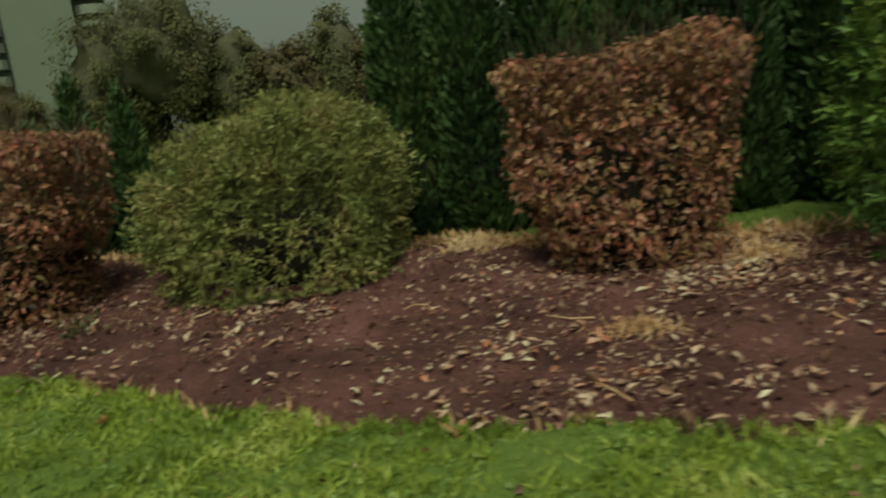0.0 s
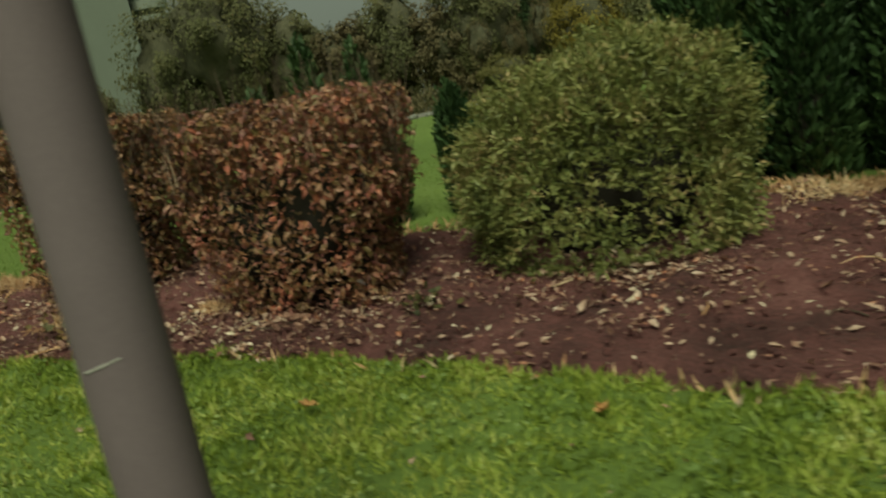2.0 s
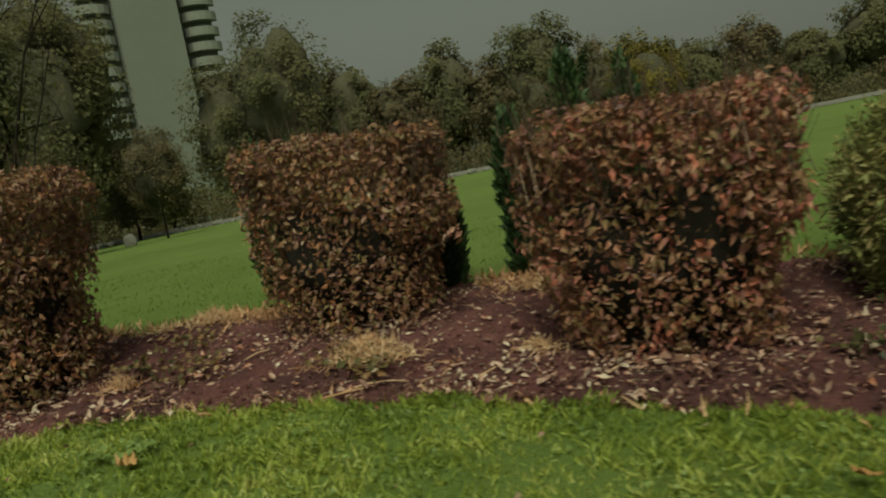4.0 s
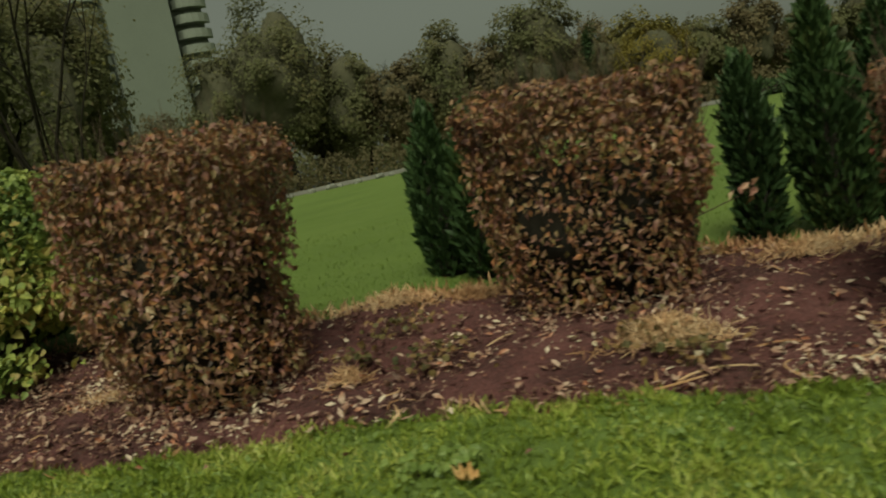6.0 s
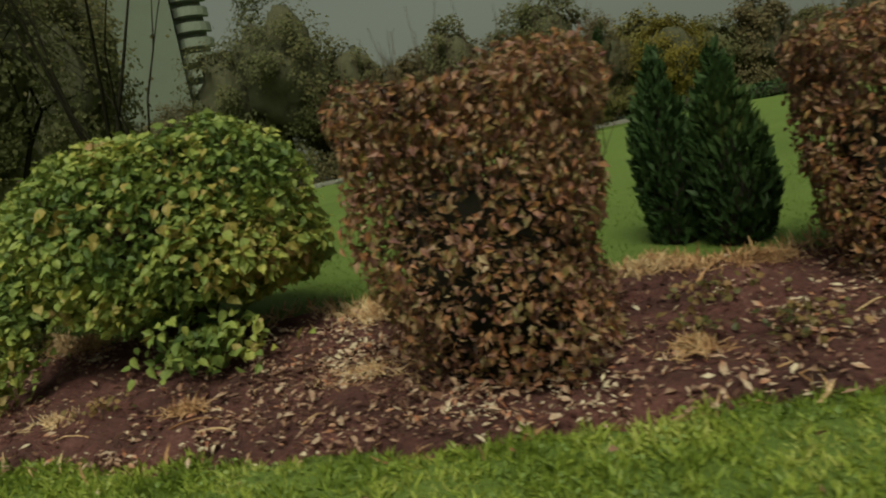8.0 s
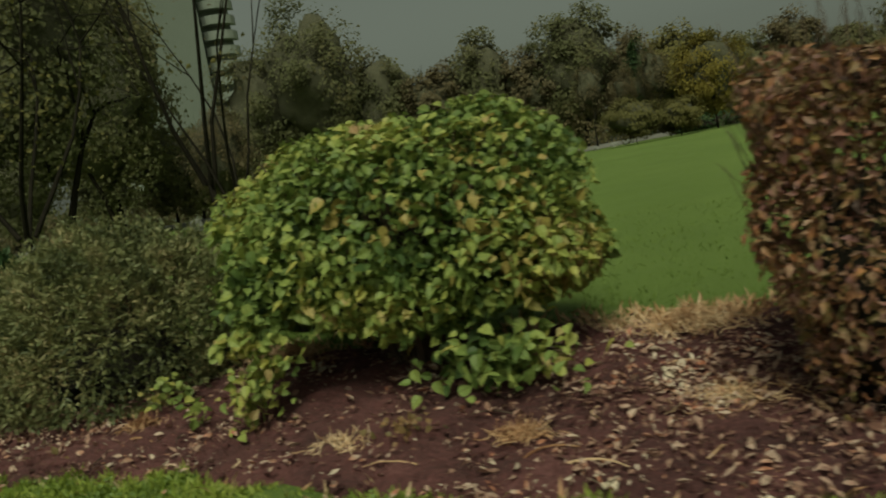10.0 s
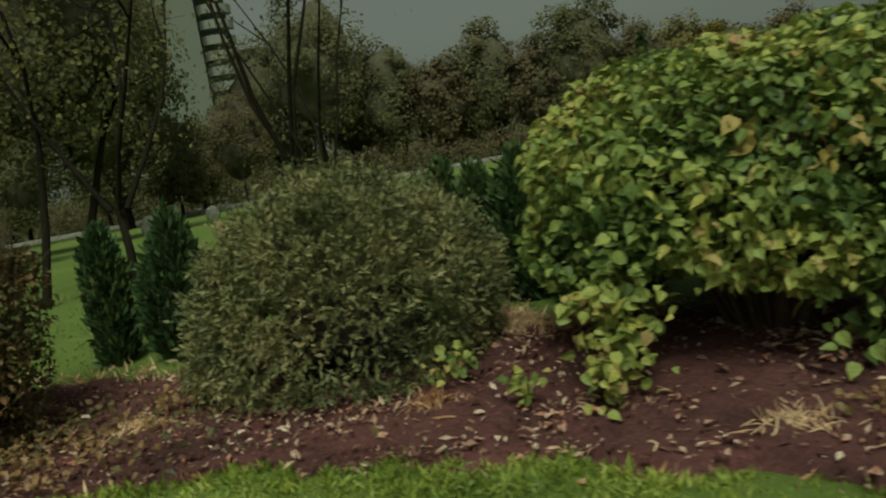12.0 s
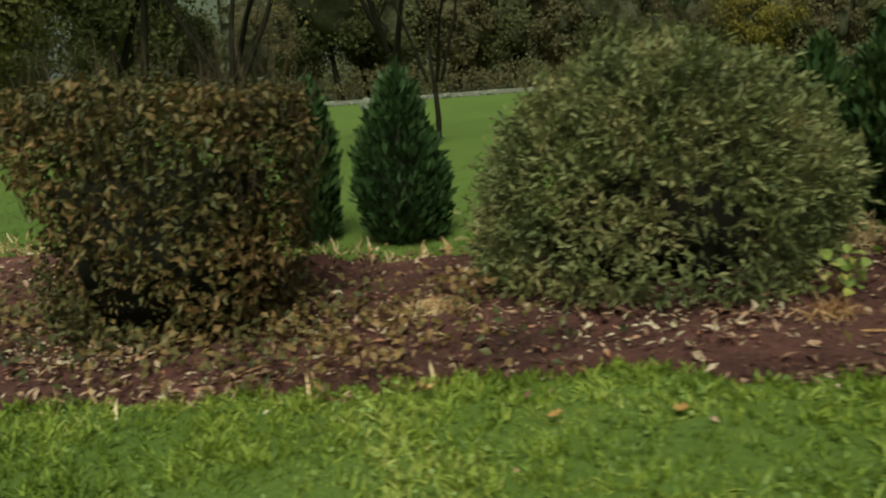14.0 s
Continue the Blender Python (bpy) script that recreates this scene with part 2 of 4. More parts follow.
# leaf outlines: x across, y from stalk to tip, z relief
POINTED = (np.array([(0, 0, 0), (0.34, 0.38, 0.10), (0, 0.5, -0.02), (0, 1, -0.12), (-0.34, 0.38, 0.10)]),
           [(0, 1, 2), (2, 1, 3), (0, 2, 4), (2, 3, 4)])
BROAD_LEAF = (np.array([(0, 0, 0), (0.36, 0.08, 0.07), (0.48, 0.42, 0.09), (0.27, 0.76, 0.02), (0, 1, -0.14), (-0.27, 0.76, 0.02),
                        (-0.48, 0.42, 0.09), (-0.36, 0.08, 0.07), (0, 0.45, -0.03)]),
              [(8, i, i + 1) for i in range(7)] + [(8, 7, 0)])
HEDGE_LEAF = (np.array([(0, 0, 0), (0.27, 0.42, 0.12), (0, 0.5, -0.03), (0, 1, -0.16), (-0.27, 0.42, 0.12)]), POINTED[1])
OVATE = (np.array([(0, 0, 0), (0.24, 0.03, 0.06), (0.39, 0.27, 0.09), (0.31, 0.58, 0.04), (0.10, 0.86, -0.07), (0, 1.06, -0.16), (-0.10, 0.86, -0.07), (-0.31, 0.58, 0.04), (-0.39, 0.27, 0.09), (-0.24, 0.03, 0.06), (0, 0.42, -0.03)]),
         [(10, i, i + 1) for i in range(9)] + [(10, 9, 0)])
SLIM = (np.array([(0, 0, 0), (0.19, 0.45, 0.03), (0, 1, -0.1), (-0.19, 0.45, 0.03)]), [(0, 1, 2), (0, 2, 3)])
GRASS = (np.array([(0.07, 0, 0), (-0.07, 0, 0), (0.075, 0.55, 0.05), (-0.075, 0.55, 0.05), (0, 1, 0.28)]), [(0, 2, 3), (0, 3, 1), (2, 4, 3)])
FROND = (np.array([(0, 0, 0), (0.2, 0.55, 0.05), (0, 1, -0.06), (-0.2, 0.55, 0.05)]), [(0, 1, 2), (0, 2, 3)])
CLUMP = (np.array([(0, 0, 0), (0.42, 0.4, 0.12), (0, 1, -0.1), (-0.42, 0.5, 0.08)]), [(0, 1, 2), (0, 2, 3)])
MAPLE_LEAF = (np.array([(0, 0, 0), (0.30, 0.04, 0.12), (0.35, 0.2, 0.05), (0.52, 0.38, 0.22), (0.43, 0.52, 0.06), (0.40, 0.74, 0.2), (0.24, 0.76, 0.02), (0, 0.98, 0.24),
                        (-0.22, 0.74, 0.0), (-0.38, 0.76, 0.1), (-0.42, 0.5, 0.04), (-0.5, 0.36, 0.2), (-0.34, 0.2, 0.02), (-0.28, 0.04, 0.1), (0, 0.4, -0.06)]),
              [(14, i, i + 1) for i in range(13)] + [(14, 13, 0)])


def unit(a):
    return a / np.maximum(np.linalg.norm(a, axis=-1, keepdims=True), 1e-9)


def frames_for(normals, droop=0.6, spread=0.6, r=rng):
    """Axes for leaves that lie roughly across the given normals with the tips drooping."""
    n = unit(normals + spread * r.normal(size=normals.shape))
    tip = r.normal(size=normals.shape) + np.array([0, 0, -droop])
    tip = unit(tip - (tip * n).sum(-1, keepdims=True) * n)
    return np.cross(tip, n), tip, n


def leaf_cloud(name, places, axes, sizes, leaf, mat):
    a, b, c = axes
    shape, faces = leaf
    k = len(shape)
    v = (places[:, None] + sizes[:, None, None] * (shape[None, :, 0:1] * a[:, None] + shape[None, :, 1:2] * b[:, None] + shape[None, :, 2:3] * c[:, None])).reshape(-1, 3)
    f = np.array(faces)
    f = (f[None] + (np.arange(len(places)) * k)[:, None, None]).reshape(-1, f.shape[1])
    return mesh_of(name, v, f, mat)


def leaf_parts(parent, me_list, places, axes, sizes, name="leaf"):
    for i, (p, a, b, c, z) in enumerate(zip(places, *axes, sizes)):
        ob = new(name, me_list[i % len(me_list)])
        ob.parent = parent
        ob.matrix_basis = Matrix(((*[a[0] * z, b[0] * z, c[0] * z], p[0]), (a[1] * z, b[1] * z, c[1] * z, p[1]), (a[2] * z, b[2] * z, c[2] * z, p[2]), (0, 0, 0, 1)))


def tubes(paths, sides=5):
    """One mesh's vertices and faces for tapered tubes; each path a list of (point, radius)."""
    verts, faces = [], []
    for path in paths:
        first = len(verts)
        for i, (p, r) in enumerate(path):
            d = Vector(path[min(i + 1, len(path) - 1)][0]) - Vector(path[max(i - 1, 0)][0])
            q = d.to_track_quat("Z", "Y") if d.length > 1e-6 else Vector((0, 0, 1)).to_track_quat("Z", "Y")
            for j in range(sides):
                w = 2 * math.pi * j / sides
                verts.append(Vector(p) + q @ Vector((r * math.cos(w), r * math.sin(w), 0)))
        for i in range(len(path) - 1):
            for j in range(sides):
                a, b = first + i * sides + j, first + i * sides + (j + 1) % sides
                faces.append((a, b, b + sides, a + sides))
        faces.append(tuple(first + (len(path) - 1) * sides + j for j in range(sides)))
    return verts, faces


def wobble(p, f, ph):
    """Smooth lumps, about -1 to 1."""
    return (np.sin(p[:, 0] * f + ph) * np.cos(p[:, 1] * f * 1.3 + ph * 2) + np.sin(p[:, 2] * f * 1.1 + ph * 3 + p[:, 0] * f * 0.7)) / 2


def shell(profile, half, power, count, jitter, lumps, r, inward=2.0):
    """Points and normals on a turned body with a squarish outline. profile: (radius 0-1, height) from foot to crown; half: half width and half depth."""
    pr = np.array(profile, float)
    seg = np.linalg.norm(np.diff(pr * np.array([half[0], 1]), axis=0), axis=1)
    mid = (pr[1:, 0] + pr[:-1, 0]) / 2 + 0.02
    w = seg * mid
    i = r.choice(len(w), count, p=w / w.sum())
    k = r.random(count)
    a0, a1 = pr[i, 0], pr[i + 1, 0]
    k = np.where(np.abs(a1 - a0) > 1e-3, (np.sqrt(a0**2 + k * (a1**2 - a0**2)) - a0) / np.where(np.abs(a1 - a0) > 1e-3, a1 - a0, 1), k)
    rad = a0 + k * (a1 - a0)
    z = pr[i, 1] + k * (pr[i + 1, 1] - pr[i, 1])
    th = r.random(count) * 2 * math.pi
    c, s = np.cos(th), np.sin(th)
    out = (np.abs(c) ** power + np.abs(s) ** power) ** (-1 / power)
    ox = np.sign(c) * np.abs(c) ** (power - 1) / half[0]
    oy = np.sign(s) * np.abs(s) ** (power - 1) / half[1]
    hn = unit(np.stack([ox, oy], 1))
    tang = pr[i + 1] - pr[i]
    nz, nr = -tang[:, 0] * (half[0] + half[1]) / 2, tang[:, 1]
    nrm = unit(np.stack([hn[:, 0] * nr, hn[:, 1] * nr, nz], 1))
    p = np.stack([out * c * rad * half[0], out * s * rad * half[1], z], 1)
    p = p + nrm * (lumps * wobble(p, 5.0, half[0] * 7))[:, None]
    p = p - nrm * (jitter * r.random(count) ** inward)[:, None] + r.normal(size=p.shape) * 0.012
    return p, nrm


def body_mesh(name, profile, half, power, shrink, mat, n=20):
    verts, faces = [], []
    top = profile[-1][1]
    for rad, z in profile:
        for j in range(n):
            w = 2 * math.pi * j / n
            c, s = math.cos(w), math.sin(w)
            o = (abs(c) ** power + abs(s) ** power) ** (-1 / power)
            o *= 1 + 0.06 * math.sin(5 * w + 7 * z)
            verts.append((o * c * rad * half[0] * shrink, o * s * rad * half[1] * shrink, z if z < 0.3 * top else z - top * (1 - shrink)))
    for i in range(len(profile) - 1):
        for j in range(n):
            a, b = i * n + j, i * n + (j + 1) % n
            faces.append((a, b, b + n, a + n))
    faces.append(tuple(range(n))[::-1])
    return mesh_of(name, verts, faces, mat, True)


def stems(count, foot, half, z0, z1, r, radius=0.012, flare=0.8):
    paths = []
    for _ in range(count):
        a = r.random() * 2 * math.pi
        q = math.sqrt(r.random())
        x0, y0 = foot * q * math.cos(a) * half[0], foot * q * math.sin(a) * half[1]
        x1, y1 = flare * q * math.cos(a) * half[0], flare * q * math.sin(a) * half[1]
        h = z1 * (0.8 + 0.25 * r.random())
        bx, by = r.normal(size=2) * 0.04
        rr = radius * (0.5 + r.random())
        paths.append([((x0, y0, z0), rr), (((x0 * 0.6 + x1 * 0.4) + bx, (y0 * 0.6 + y1 * 0.4) + by, h * 0.5), rr * 0.75), ((x1, y1, h), rr * 0.3)])
    return paths


BLOCK = ((0.68, 0.02), (0.79, 0.2), (0.89, 0.5), (0.96, 0.78), (1.0, 0.93), (0.97, 0.985), (0.9, 1.0), (0.0, 1.0))
DOME = ((0.78, 0.02), (0.95, 0.12), (1.0, 0.28), (0.99, 0.46), (0.94, 0.66), (0.82, 0.82), (0.62, 0.92), (0.34, 0.98), (0.0, 1.0))
DOME_FULL = ((0.84, 0.02), (0.97, 0.12), (1.0, 0.28), (1.0, 0.5), (0.98, 0.67), (0.92, 0.82), (0.8, 0.925), (0.5, 0.985), (0.0, 1.0))


def shrub(name, s, v, half, height, profile, power, count, size, leaf, mat, label, category, group="", turn=0.0, lumps=0.04, jitter=0.22,
          near=200, droop=0.6, spread=0.6, seed=1, twig_count=40, foot=0.3, sprigs=0, tuft=0, core=0.66, boughs=170, bulge=0.12, swell=0.0, flat=0.0, shoots=0):
    r = np.random.default_rng(seed)
    ob = thing(name, spot(s, v, -0.02), label, category, group, turn=turn - 15)
    prof = [(a, b * height) for a, b in profile]
    if tuft:
        # leaves set along short shoots
        c, cn = shell(prof, half, power, count // tuft, jitter, lumps, r)
        c = c + cn * (0.07 * wobble(c, 6.0, seed * 1.3))[:, None]
        # boughs: the shoots swell out round a bough's middle and leave dark gaps between boughs
        mid = shell(prof, half, power, boughs, 0.03, lumps, r)[0]
        far = np.linalg.norm(c[:, None] - mid[None], axis=2)
        off, reach = c - mid[far.argmin(1)], far.min(1)
        c = c + cn * (bulge * np.clip(1 - (reach / (1.3 * bulge)) ** 2, -1, 1))[:, None] - np.array([0, 0, 0.35]) * (reach * np.clip(0.75 - c[:, 2] / height, 0, 1))[:, None]
        gap = np.clip((reach - 0.85 * bulge) / (0.6 * bulge), 0, 1) * np.clip(1.25 - c[:, 2] / height, 0.15, 1) + 1.1 * np.clip(0.55 - c[:, 2] / height, 0, 1) * (np.abs(c[:, 0]) < 0.7 * half[0])
        stay = r.random(len(c)) > gap
        c, cn = c[stay], unit(cn + 3.5 * off)[stay]
        sag = np.clip(c[:, 2:] / height, 0, 1) * 1.1 - 0.45
        d = unit(cn * 0.8 + np.array([0, 0, 1.0]) * sag + r.normal(size=c.shape) * 0.4)
        k = np.tile(np.linspace(0.1, 1, tuft), len(c))[:, None]
        p = np.repeat(c, tuft, 0) + np.repeat(d * (0.05 + 0.12 * r.random((len(c), 1))), tuft, 0) * k
        nrm = np.repeat(cn, tuft, 0)
        tip = unit(np.repeat(d, tuft, 0) * 0.7 + r.normal(size=p.shape) * 0.55)
        nn = unit(np.cross(tip, r.normal(size=p.shape)))
        ax = (np.cross(tip, nn), tip, nn)
    else:
        p, nrm = shell(prof, half, power, count, jitter, lumps, r)
        hole = wobble(p * np.array([1, 1, 0.8]), 13.0, seed * 1.7) + 0.5 * wobble(p, 31.0, seed * 0.9)
        stay = (hole - 0.9 * np.clip(0.22 - p[:, 2] / height, 0, 1) > -0.38) | (r.random(count) < 0.28)
        p, nrm = p[stay], nrm[stay]
        p = p + nrm * (0.05 * wobble(p, 9.0, seed * 1.9))[:, None]
        if swell:
            mid = shell(prof, half, power, boughs, 0.03, lumps, r)[0]
            far = np.linalg.norm(p[:, None] - mid[None], axis=2)
            reach, off = far.min(1), p - mid[far.argmin(1)]
            p = p + nrm * (swell * np.clip(1 - (reach / 0.16) ** 2, -1, 1))[:, None]
            nrm = unit(nrm + 3.0 * off)
        ax = frames_for(nrm * (0.8 - 0.25 * flat) + np.array([0, 0, 0.25 + 0.45 * flat]), droop, spread, r)
    p[:, 2] = np.maximum(p[:, 2], 0.03)
    count = len(p)
    z = size * (0.5 + 0.9 * r.random(count) ** 1.3)
    chosen = np.zeros(count, bool)
    if near:
        facing = np.where((p[:, 1] < -0.2 * half[1]) & (p[:, 2] > 0.15 * height))[0]
        chosen[r.choice(facing, min(near, len(facing)), replace=False)] = True
    rest = ~chosen
    part("foliage", leaf_cloud(name + "_foliage", p[rest], [a[rest] for a in ax], z[rest], leaf, mat), ob, kind="stuff")
    if near:
        shapes = [mesh_of("leaf", leaf[0] * np.array([w, 1, b]), leaf[1], mat) for w, b in ((1, 1), (1.15, 1.6), (0.9, 0.5))]
        leaf_parts(ob, shapes, p[chosen] + nrm[chosen] * 0.015, [a[chosen] for a in ax], z[chosen] * 1.08)
    # solid dark body added for the shaded inside, blocks the view through the leaves
    part("shade_core", body_mesh(name + "_inner", [q for q in prof if q[1] > 0.7 * height or profile[0][1] < 0.3], half, power, core, CORE), ob, kind="stuff")
    for line in stems(9, foot, half, -0.03, height * 0.8, r, 0.022):
        part("stem", mesh_of("stem", *tubes([line], 6), TWIG), ob)
    part("stemwork", mesh_of(name + "_stemwork", *tubes(stems(twig_count, foot, half, -0.03, height * 0.9, r)), TWIG), ob, kind="stuff")
    if shoots:
        q, qn = shell(prof, half, power, shoots * 4, 0.03, lumps, r)
        ok = (q[:, 2] > 0.8 * height) & (q[:, 2] < 0.97 * height) & (q[:, 1] < 0.3 * half[1])
        lines = []
        for a, b in zip(q[ok][:shoots], qn[ok][:shoots]):
            ln = 0.05 + 0.1 * r.random()
            sway = r.normal(size=2) * 0.035
            a = a + b * 0.03
            lines.append([(a - np.array([0, 0, ln]), 0.0025), (a + np.array([sway[0], sway[1], 0]) * 0.4, 0.002), (a + np.array([sway[0], sway[1], ln * (0.4 if a[2] > 0.85 * height else 0.8)]), 0.0015)])
        part("shoot_fringe", mesh_of(name + "_shoots", *tubes(lines, 3), PALE_TWIG), ob, "thin pale upright shoots", "stuff")
    if sprigs:
        q, qn = shell(prof, half, power, sprigs, 0.02, lumps, r)
        q, qn = q[q[:, 2] > 0.55 * height], qn[q[:, 2] > 0.55 * height]
        lines = []
        for a, b in zip(q, qn):
            d = unit(b * (0.6 if tuft else 0.25) + np.array([0, 0, 1.0]) + r.normal(size=3) * 0.22) * (0.05 + 0.09 * r.random()) * (1.0 + (not tuft))
            lines.append([(a - d * 0.5, 0.003), (a + d, 0.0012)])
        part("sprig_fringe", mesh_of(name + "_sprigs", *tubes(lines, 3), TWIG), ob, kind="stuff")
    return ob


# ================= ground =================
def ground_sheet():
    ss = np.concatenate([np.linspace(-900, -12, 16), np.linspace(-10, -4.3, 20), np.linspace(-4, 19, 190), np.linspace(19.4, 30, 24), np.linspace(33, 900, 18)])
    vv = np.concatenate([np.linspace(-900, -10, 10), np.linspace(-8, 1.4, 34), np.linspace(1.5, 5.6, 56), np.linspace(5.9, 12, 22), np.linspace(13, 100, 40), np.linspace(115, 900, 12)])
    S, V = np.meshgrid(ss, vv, indexing="ij")
    X, Y = at(S, V)
    near = np.exp(-np.clip(np.abs(V) - 15, 0, None) / 20)
    Z = rise(S, V) + near * 0.012 * (np.sin(S * 3.1) * np.cos(V * 2.7) + np.sin(S * 7.3 + V * 5.1) * 0.6)
    Z = Z - 0.07 * np.clip((V - front(S) - 0.05) * 12, 0, 1) * np.clip((rear(S) - 0.05 - V) * 12, 0, 1)
    m = len(vv)
    i, j = np.meshgrid(np.arange(len(ss) - 1), np.arange(m - 1), indexing="ij")
    a = (i * m + j).ravel()
    f = np.stack([a, a + 1, a + m + 1, a + m], 1)
    me = mesh_of("ground", np.stack([X, Y, Z], -1).reshape(-1, 3), f, LAWN, True)
    me.flip_normals() if me.polygons[0].normal.z < 0 else None
    return tagged(new("ground", me), "sloping park lawn of green grass reaching the tree line", "lawn", kind="structure")


def soil_bed():
    ss = np.linspace(-8, 24, 640)
    k = np.linspace(0, 1, 56)
    S = np.repeat(ss[:, None], 56, 1)
    V = front(ss)[:, None] + k[None] * (rear(ss) - front(ss))[:, None]
    edge = np.minimum(k, 1 - k)[None]
    r = np.random.default_rng(3)
    Z = rise(S, V) + np.clip(edge * 12, 0, 1) * 0.045 - 0.012
    Z = Z + np.clip(edge * 8, 0, 1) * (0.02 * np.sin(S * 4.1 + V * 2) * np.cos(V * 5.2) + 0.012 * np.sin(S * 13) * np.sin(V * 11) + r.normal(size=S.shape) * 0.010 + 0.014 * np.sin(S * 21 + 3 * np.sin(V * 9)) * np.sin(V * 19 + 2 * np.sin(S * 7)))
    X, Y = at(S, V)
    m = 56
    i, j = np.meshgrid(np.arange(len(ss) - 1), np.arange(m - 1), indexing="ij")
    a = (i * m + j).ravel()
    me = mesh_of("planting_bed", np.stack([X, Y, Z], -1).reshape(-1, 3), np.stack([a, a + 1, a + m + 1, a + m], 1), SOIL, True)
    me.flip_normals() if me.polygons[0].normal.z < 0 else None
    return tagged(new("planting_bed", me), "reddish brown bare soil of a long shrub bed", "soil", kind="structure")


ground_sheet()
soil_bed()


def blades(name, S, V, size, mat, label, lean=0.5):
    n = len(S)
    X, Y = at(S, V)
    p = np.stack([X, Y, rise(S, V) - 0.005], 1)
    up = unit(np.array([0, 0, 1.0]) + rng.normal(size=(n, 3)) * lean * np.array([1, 1, 0.2]))
    side = rng.normal(size=(n, 3))
    side = unit(side - (side * up).sum(-1, keepdims=True) * up)
    me = leaf_cloud(name, p, (side, up, np.cross(side, up)), size, GRASS, mat)
    return tagged(new(name, me), label, "grass", kind="stuff")


n = 185000
gs = rng.uniform(-3, 18.5, n)
gv = front(gs) + 0.04 - 1.75 * rng.random(n) ** 1.2
tufts = np.clip(0.5 + 0.5 * np.sin(gs * 17 + 2 * np.sin(gv * 13)) * np.sin(gv * 23 + 2 * np.sin(gs * 9)) + 0.25 * np.sin(gs * 41) * np.sin(gv * 37), 0, 1)
keep = rng.random(n) < 0.45 + 0.55 * tufts
gs, gv, tufts = gs[keep], gv[keep], tufts[keep]
blades("grass", gs, gv, (0.024 + 0.032 * rng.random(len(gs))) * (0.7 + 0.9 * tufts), BLADE, "bright green mown grass along the bed", 0.75)
# clover and broad weeds among the grass
n = 14000
cs = rng.uniform(-3, 18.5, n)
cv = front(cs) - 1.7 * rng.random(n)
keep = np.sin(cs * 5 + 1) * np.sin(cv * 6) + 0.4 * np.sin(cs * 13) > 0.15
cs, cv = cs[keep], cv[keep]
cx, cy = at(cs, cv)
tagged(new("clover", leaf_cloud("clover", np.stack([cx, cy, rise(cs, cv) + 0.03 + 0.02 * rng.random(len(cs))], 1), frames_for(np.tile((0.0, -0.2, 1.0), (len(cs), 1)), 0.1, 0.4), 0.010 + 0.014 * rng.random(len(cs)), BROAD_LEAF, WEED)),
       "patches of clover and small weeds in the grass", "clover", kind="stuff")
n = 38000
gs = rng.uniform(-4, 22, n)
gv = rear(gs) - 0.06 + 5.0 * rng.random(n) ** 1.8
blades("grass", gs, gv, 0.02 + 0.03 * rng.random(n), BLADE_BACK, "mown grass behind the shrub bed", 0.9)
n = 20000
gs = rng.uniform(-3, 18.5, n)
gv = front(gs) - 1.5 - 4.0 * rng.random(n) ** 1.7
blades("grass", gs, gv, 0.035 + 0.04 * rng.random(n), BLADE, "mown grass of the lawn beside the walk", 0.75)
n = 2600
gs = rng.uniform(-3, 18.5, n)
gv = np.where(rng.random(n) < 0.12, front(gs) + rng.normal(size=n) * 0.035, rear(gs) + rng.normal(size=n) * 0.14)
blades("dry_grass", gs, gv, 0.04 + 0.08 * rng.random(n), STRAW, "dry pale grass stalks along the bed edges", 0.7)

n = 3400
band = rng.integers(0, 5, n)
gs = np.array((7.4, 9.05, 0.9, 5.0, -0.4))[band] + rng.normal(size=n) * np.array((0.38, 0.33, 0.6, 0.45, 0.3))[band]
gv = rear(gs) - 0.05 + rng.normal(size=n) * 0.11
blades("dry_grass", gs, gv, 0.05 + 0.08 * rng.random(n), STRAW, "band of dry straw-coloured grass behind the shrubs", 0.9)

# ================= shrubs of the bed =================
HEDGES = "clipped shrubs in the bed"
shrub("green_shrub", -1.72, 4.0, (0.66, 0.66), 1.65, DOME, 2.4, 30000, 0.06, SLIM, EVERGREEN, "dense mid-green evergreen shrub at the end of the bed", "shrub", HEDGES, near=0, seed=11, sprigs=200, jitter=0.22, lumps=0.05, tuft=8, boughs=90, bulge=0.14)
shrub("clipped_hedge", 0.12, 4.25, (0.61, 0.52), 1.18, BLOCK, 4, 24320, 0.046, HEDGE_LEAF, RUST, "tall clipped hedge block with rust-red and orange autumn leaves", "hedge", HEDGES, near=260, seed=12, sprigs=300, lumps=0.06, jitter=0.26, droop=1.0, spread=0.75)
shrub("dome_shrub", 2.38, 4.5, (0.66, 0.62), 0.97, DOME_FULL, 2.5, 80000, 0.043, SLIM, SPIREA, "rounded olive-green fine-leaved shrub clipped to a dome", "shrub", HEDGES, near=0, seed=13, sprigs=420, jitter=0.26, lumps=0.07, tuft=8)
shrub("clipped_hedge", 4.07, 3.85, (0.66, 0.5), 1.17, BLOCK, 4, 24320, 0.046, HEDGE_LEAF, RUST, "clipped hedge block with reddish brown autumn leaves and pale twigs", "hedge", HEDGES, near=260, seed=14, sprigs=460, shoots=70, lumps=0.06, jitter=0.26, droop=1.0, spread=0.75)
hedge_two = shrub("clipped_hedge", 6.08, 4.40, (0.68, 0.48), 1.25, BLOCK, 4, 24320, 0.046, HEDGE_LEAF, BROWN, "flat-topped clipped hedge block with brown and yellow leaves", "hedge", HEDGES, near=260, seed=15, sprigs=300, lumps=0.06, jitter=0.26, droop=1.0, spread=0.75)
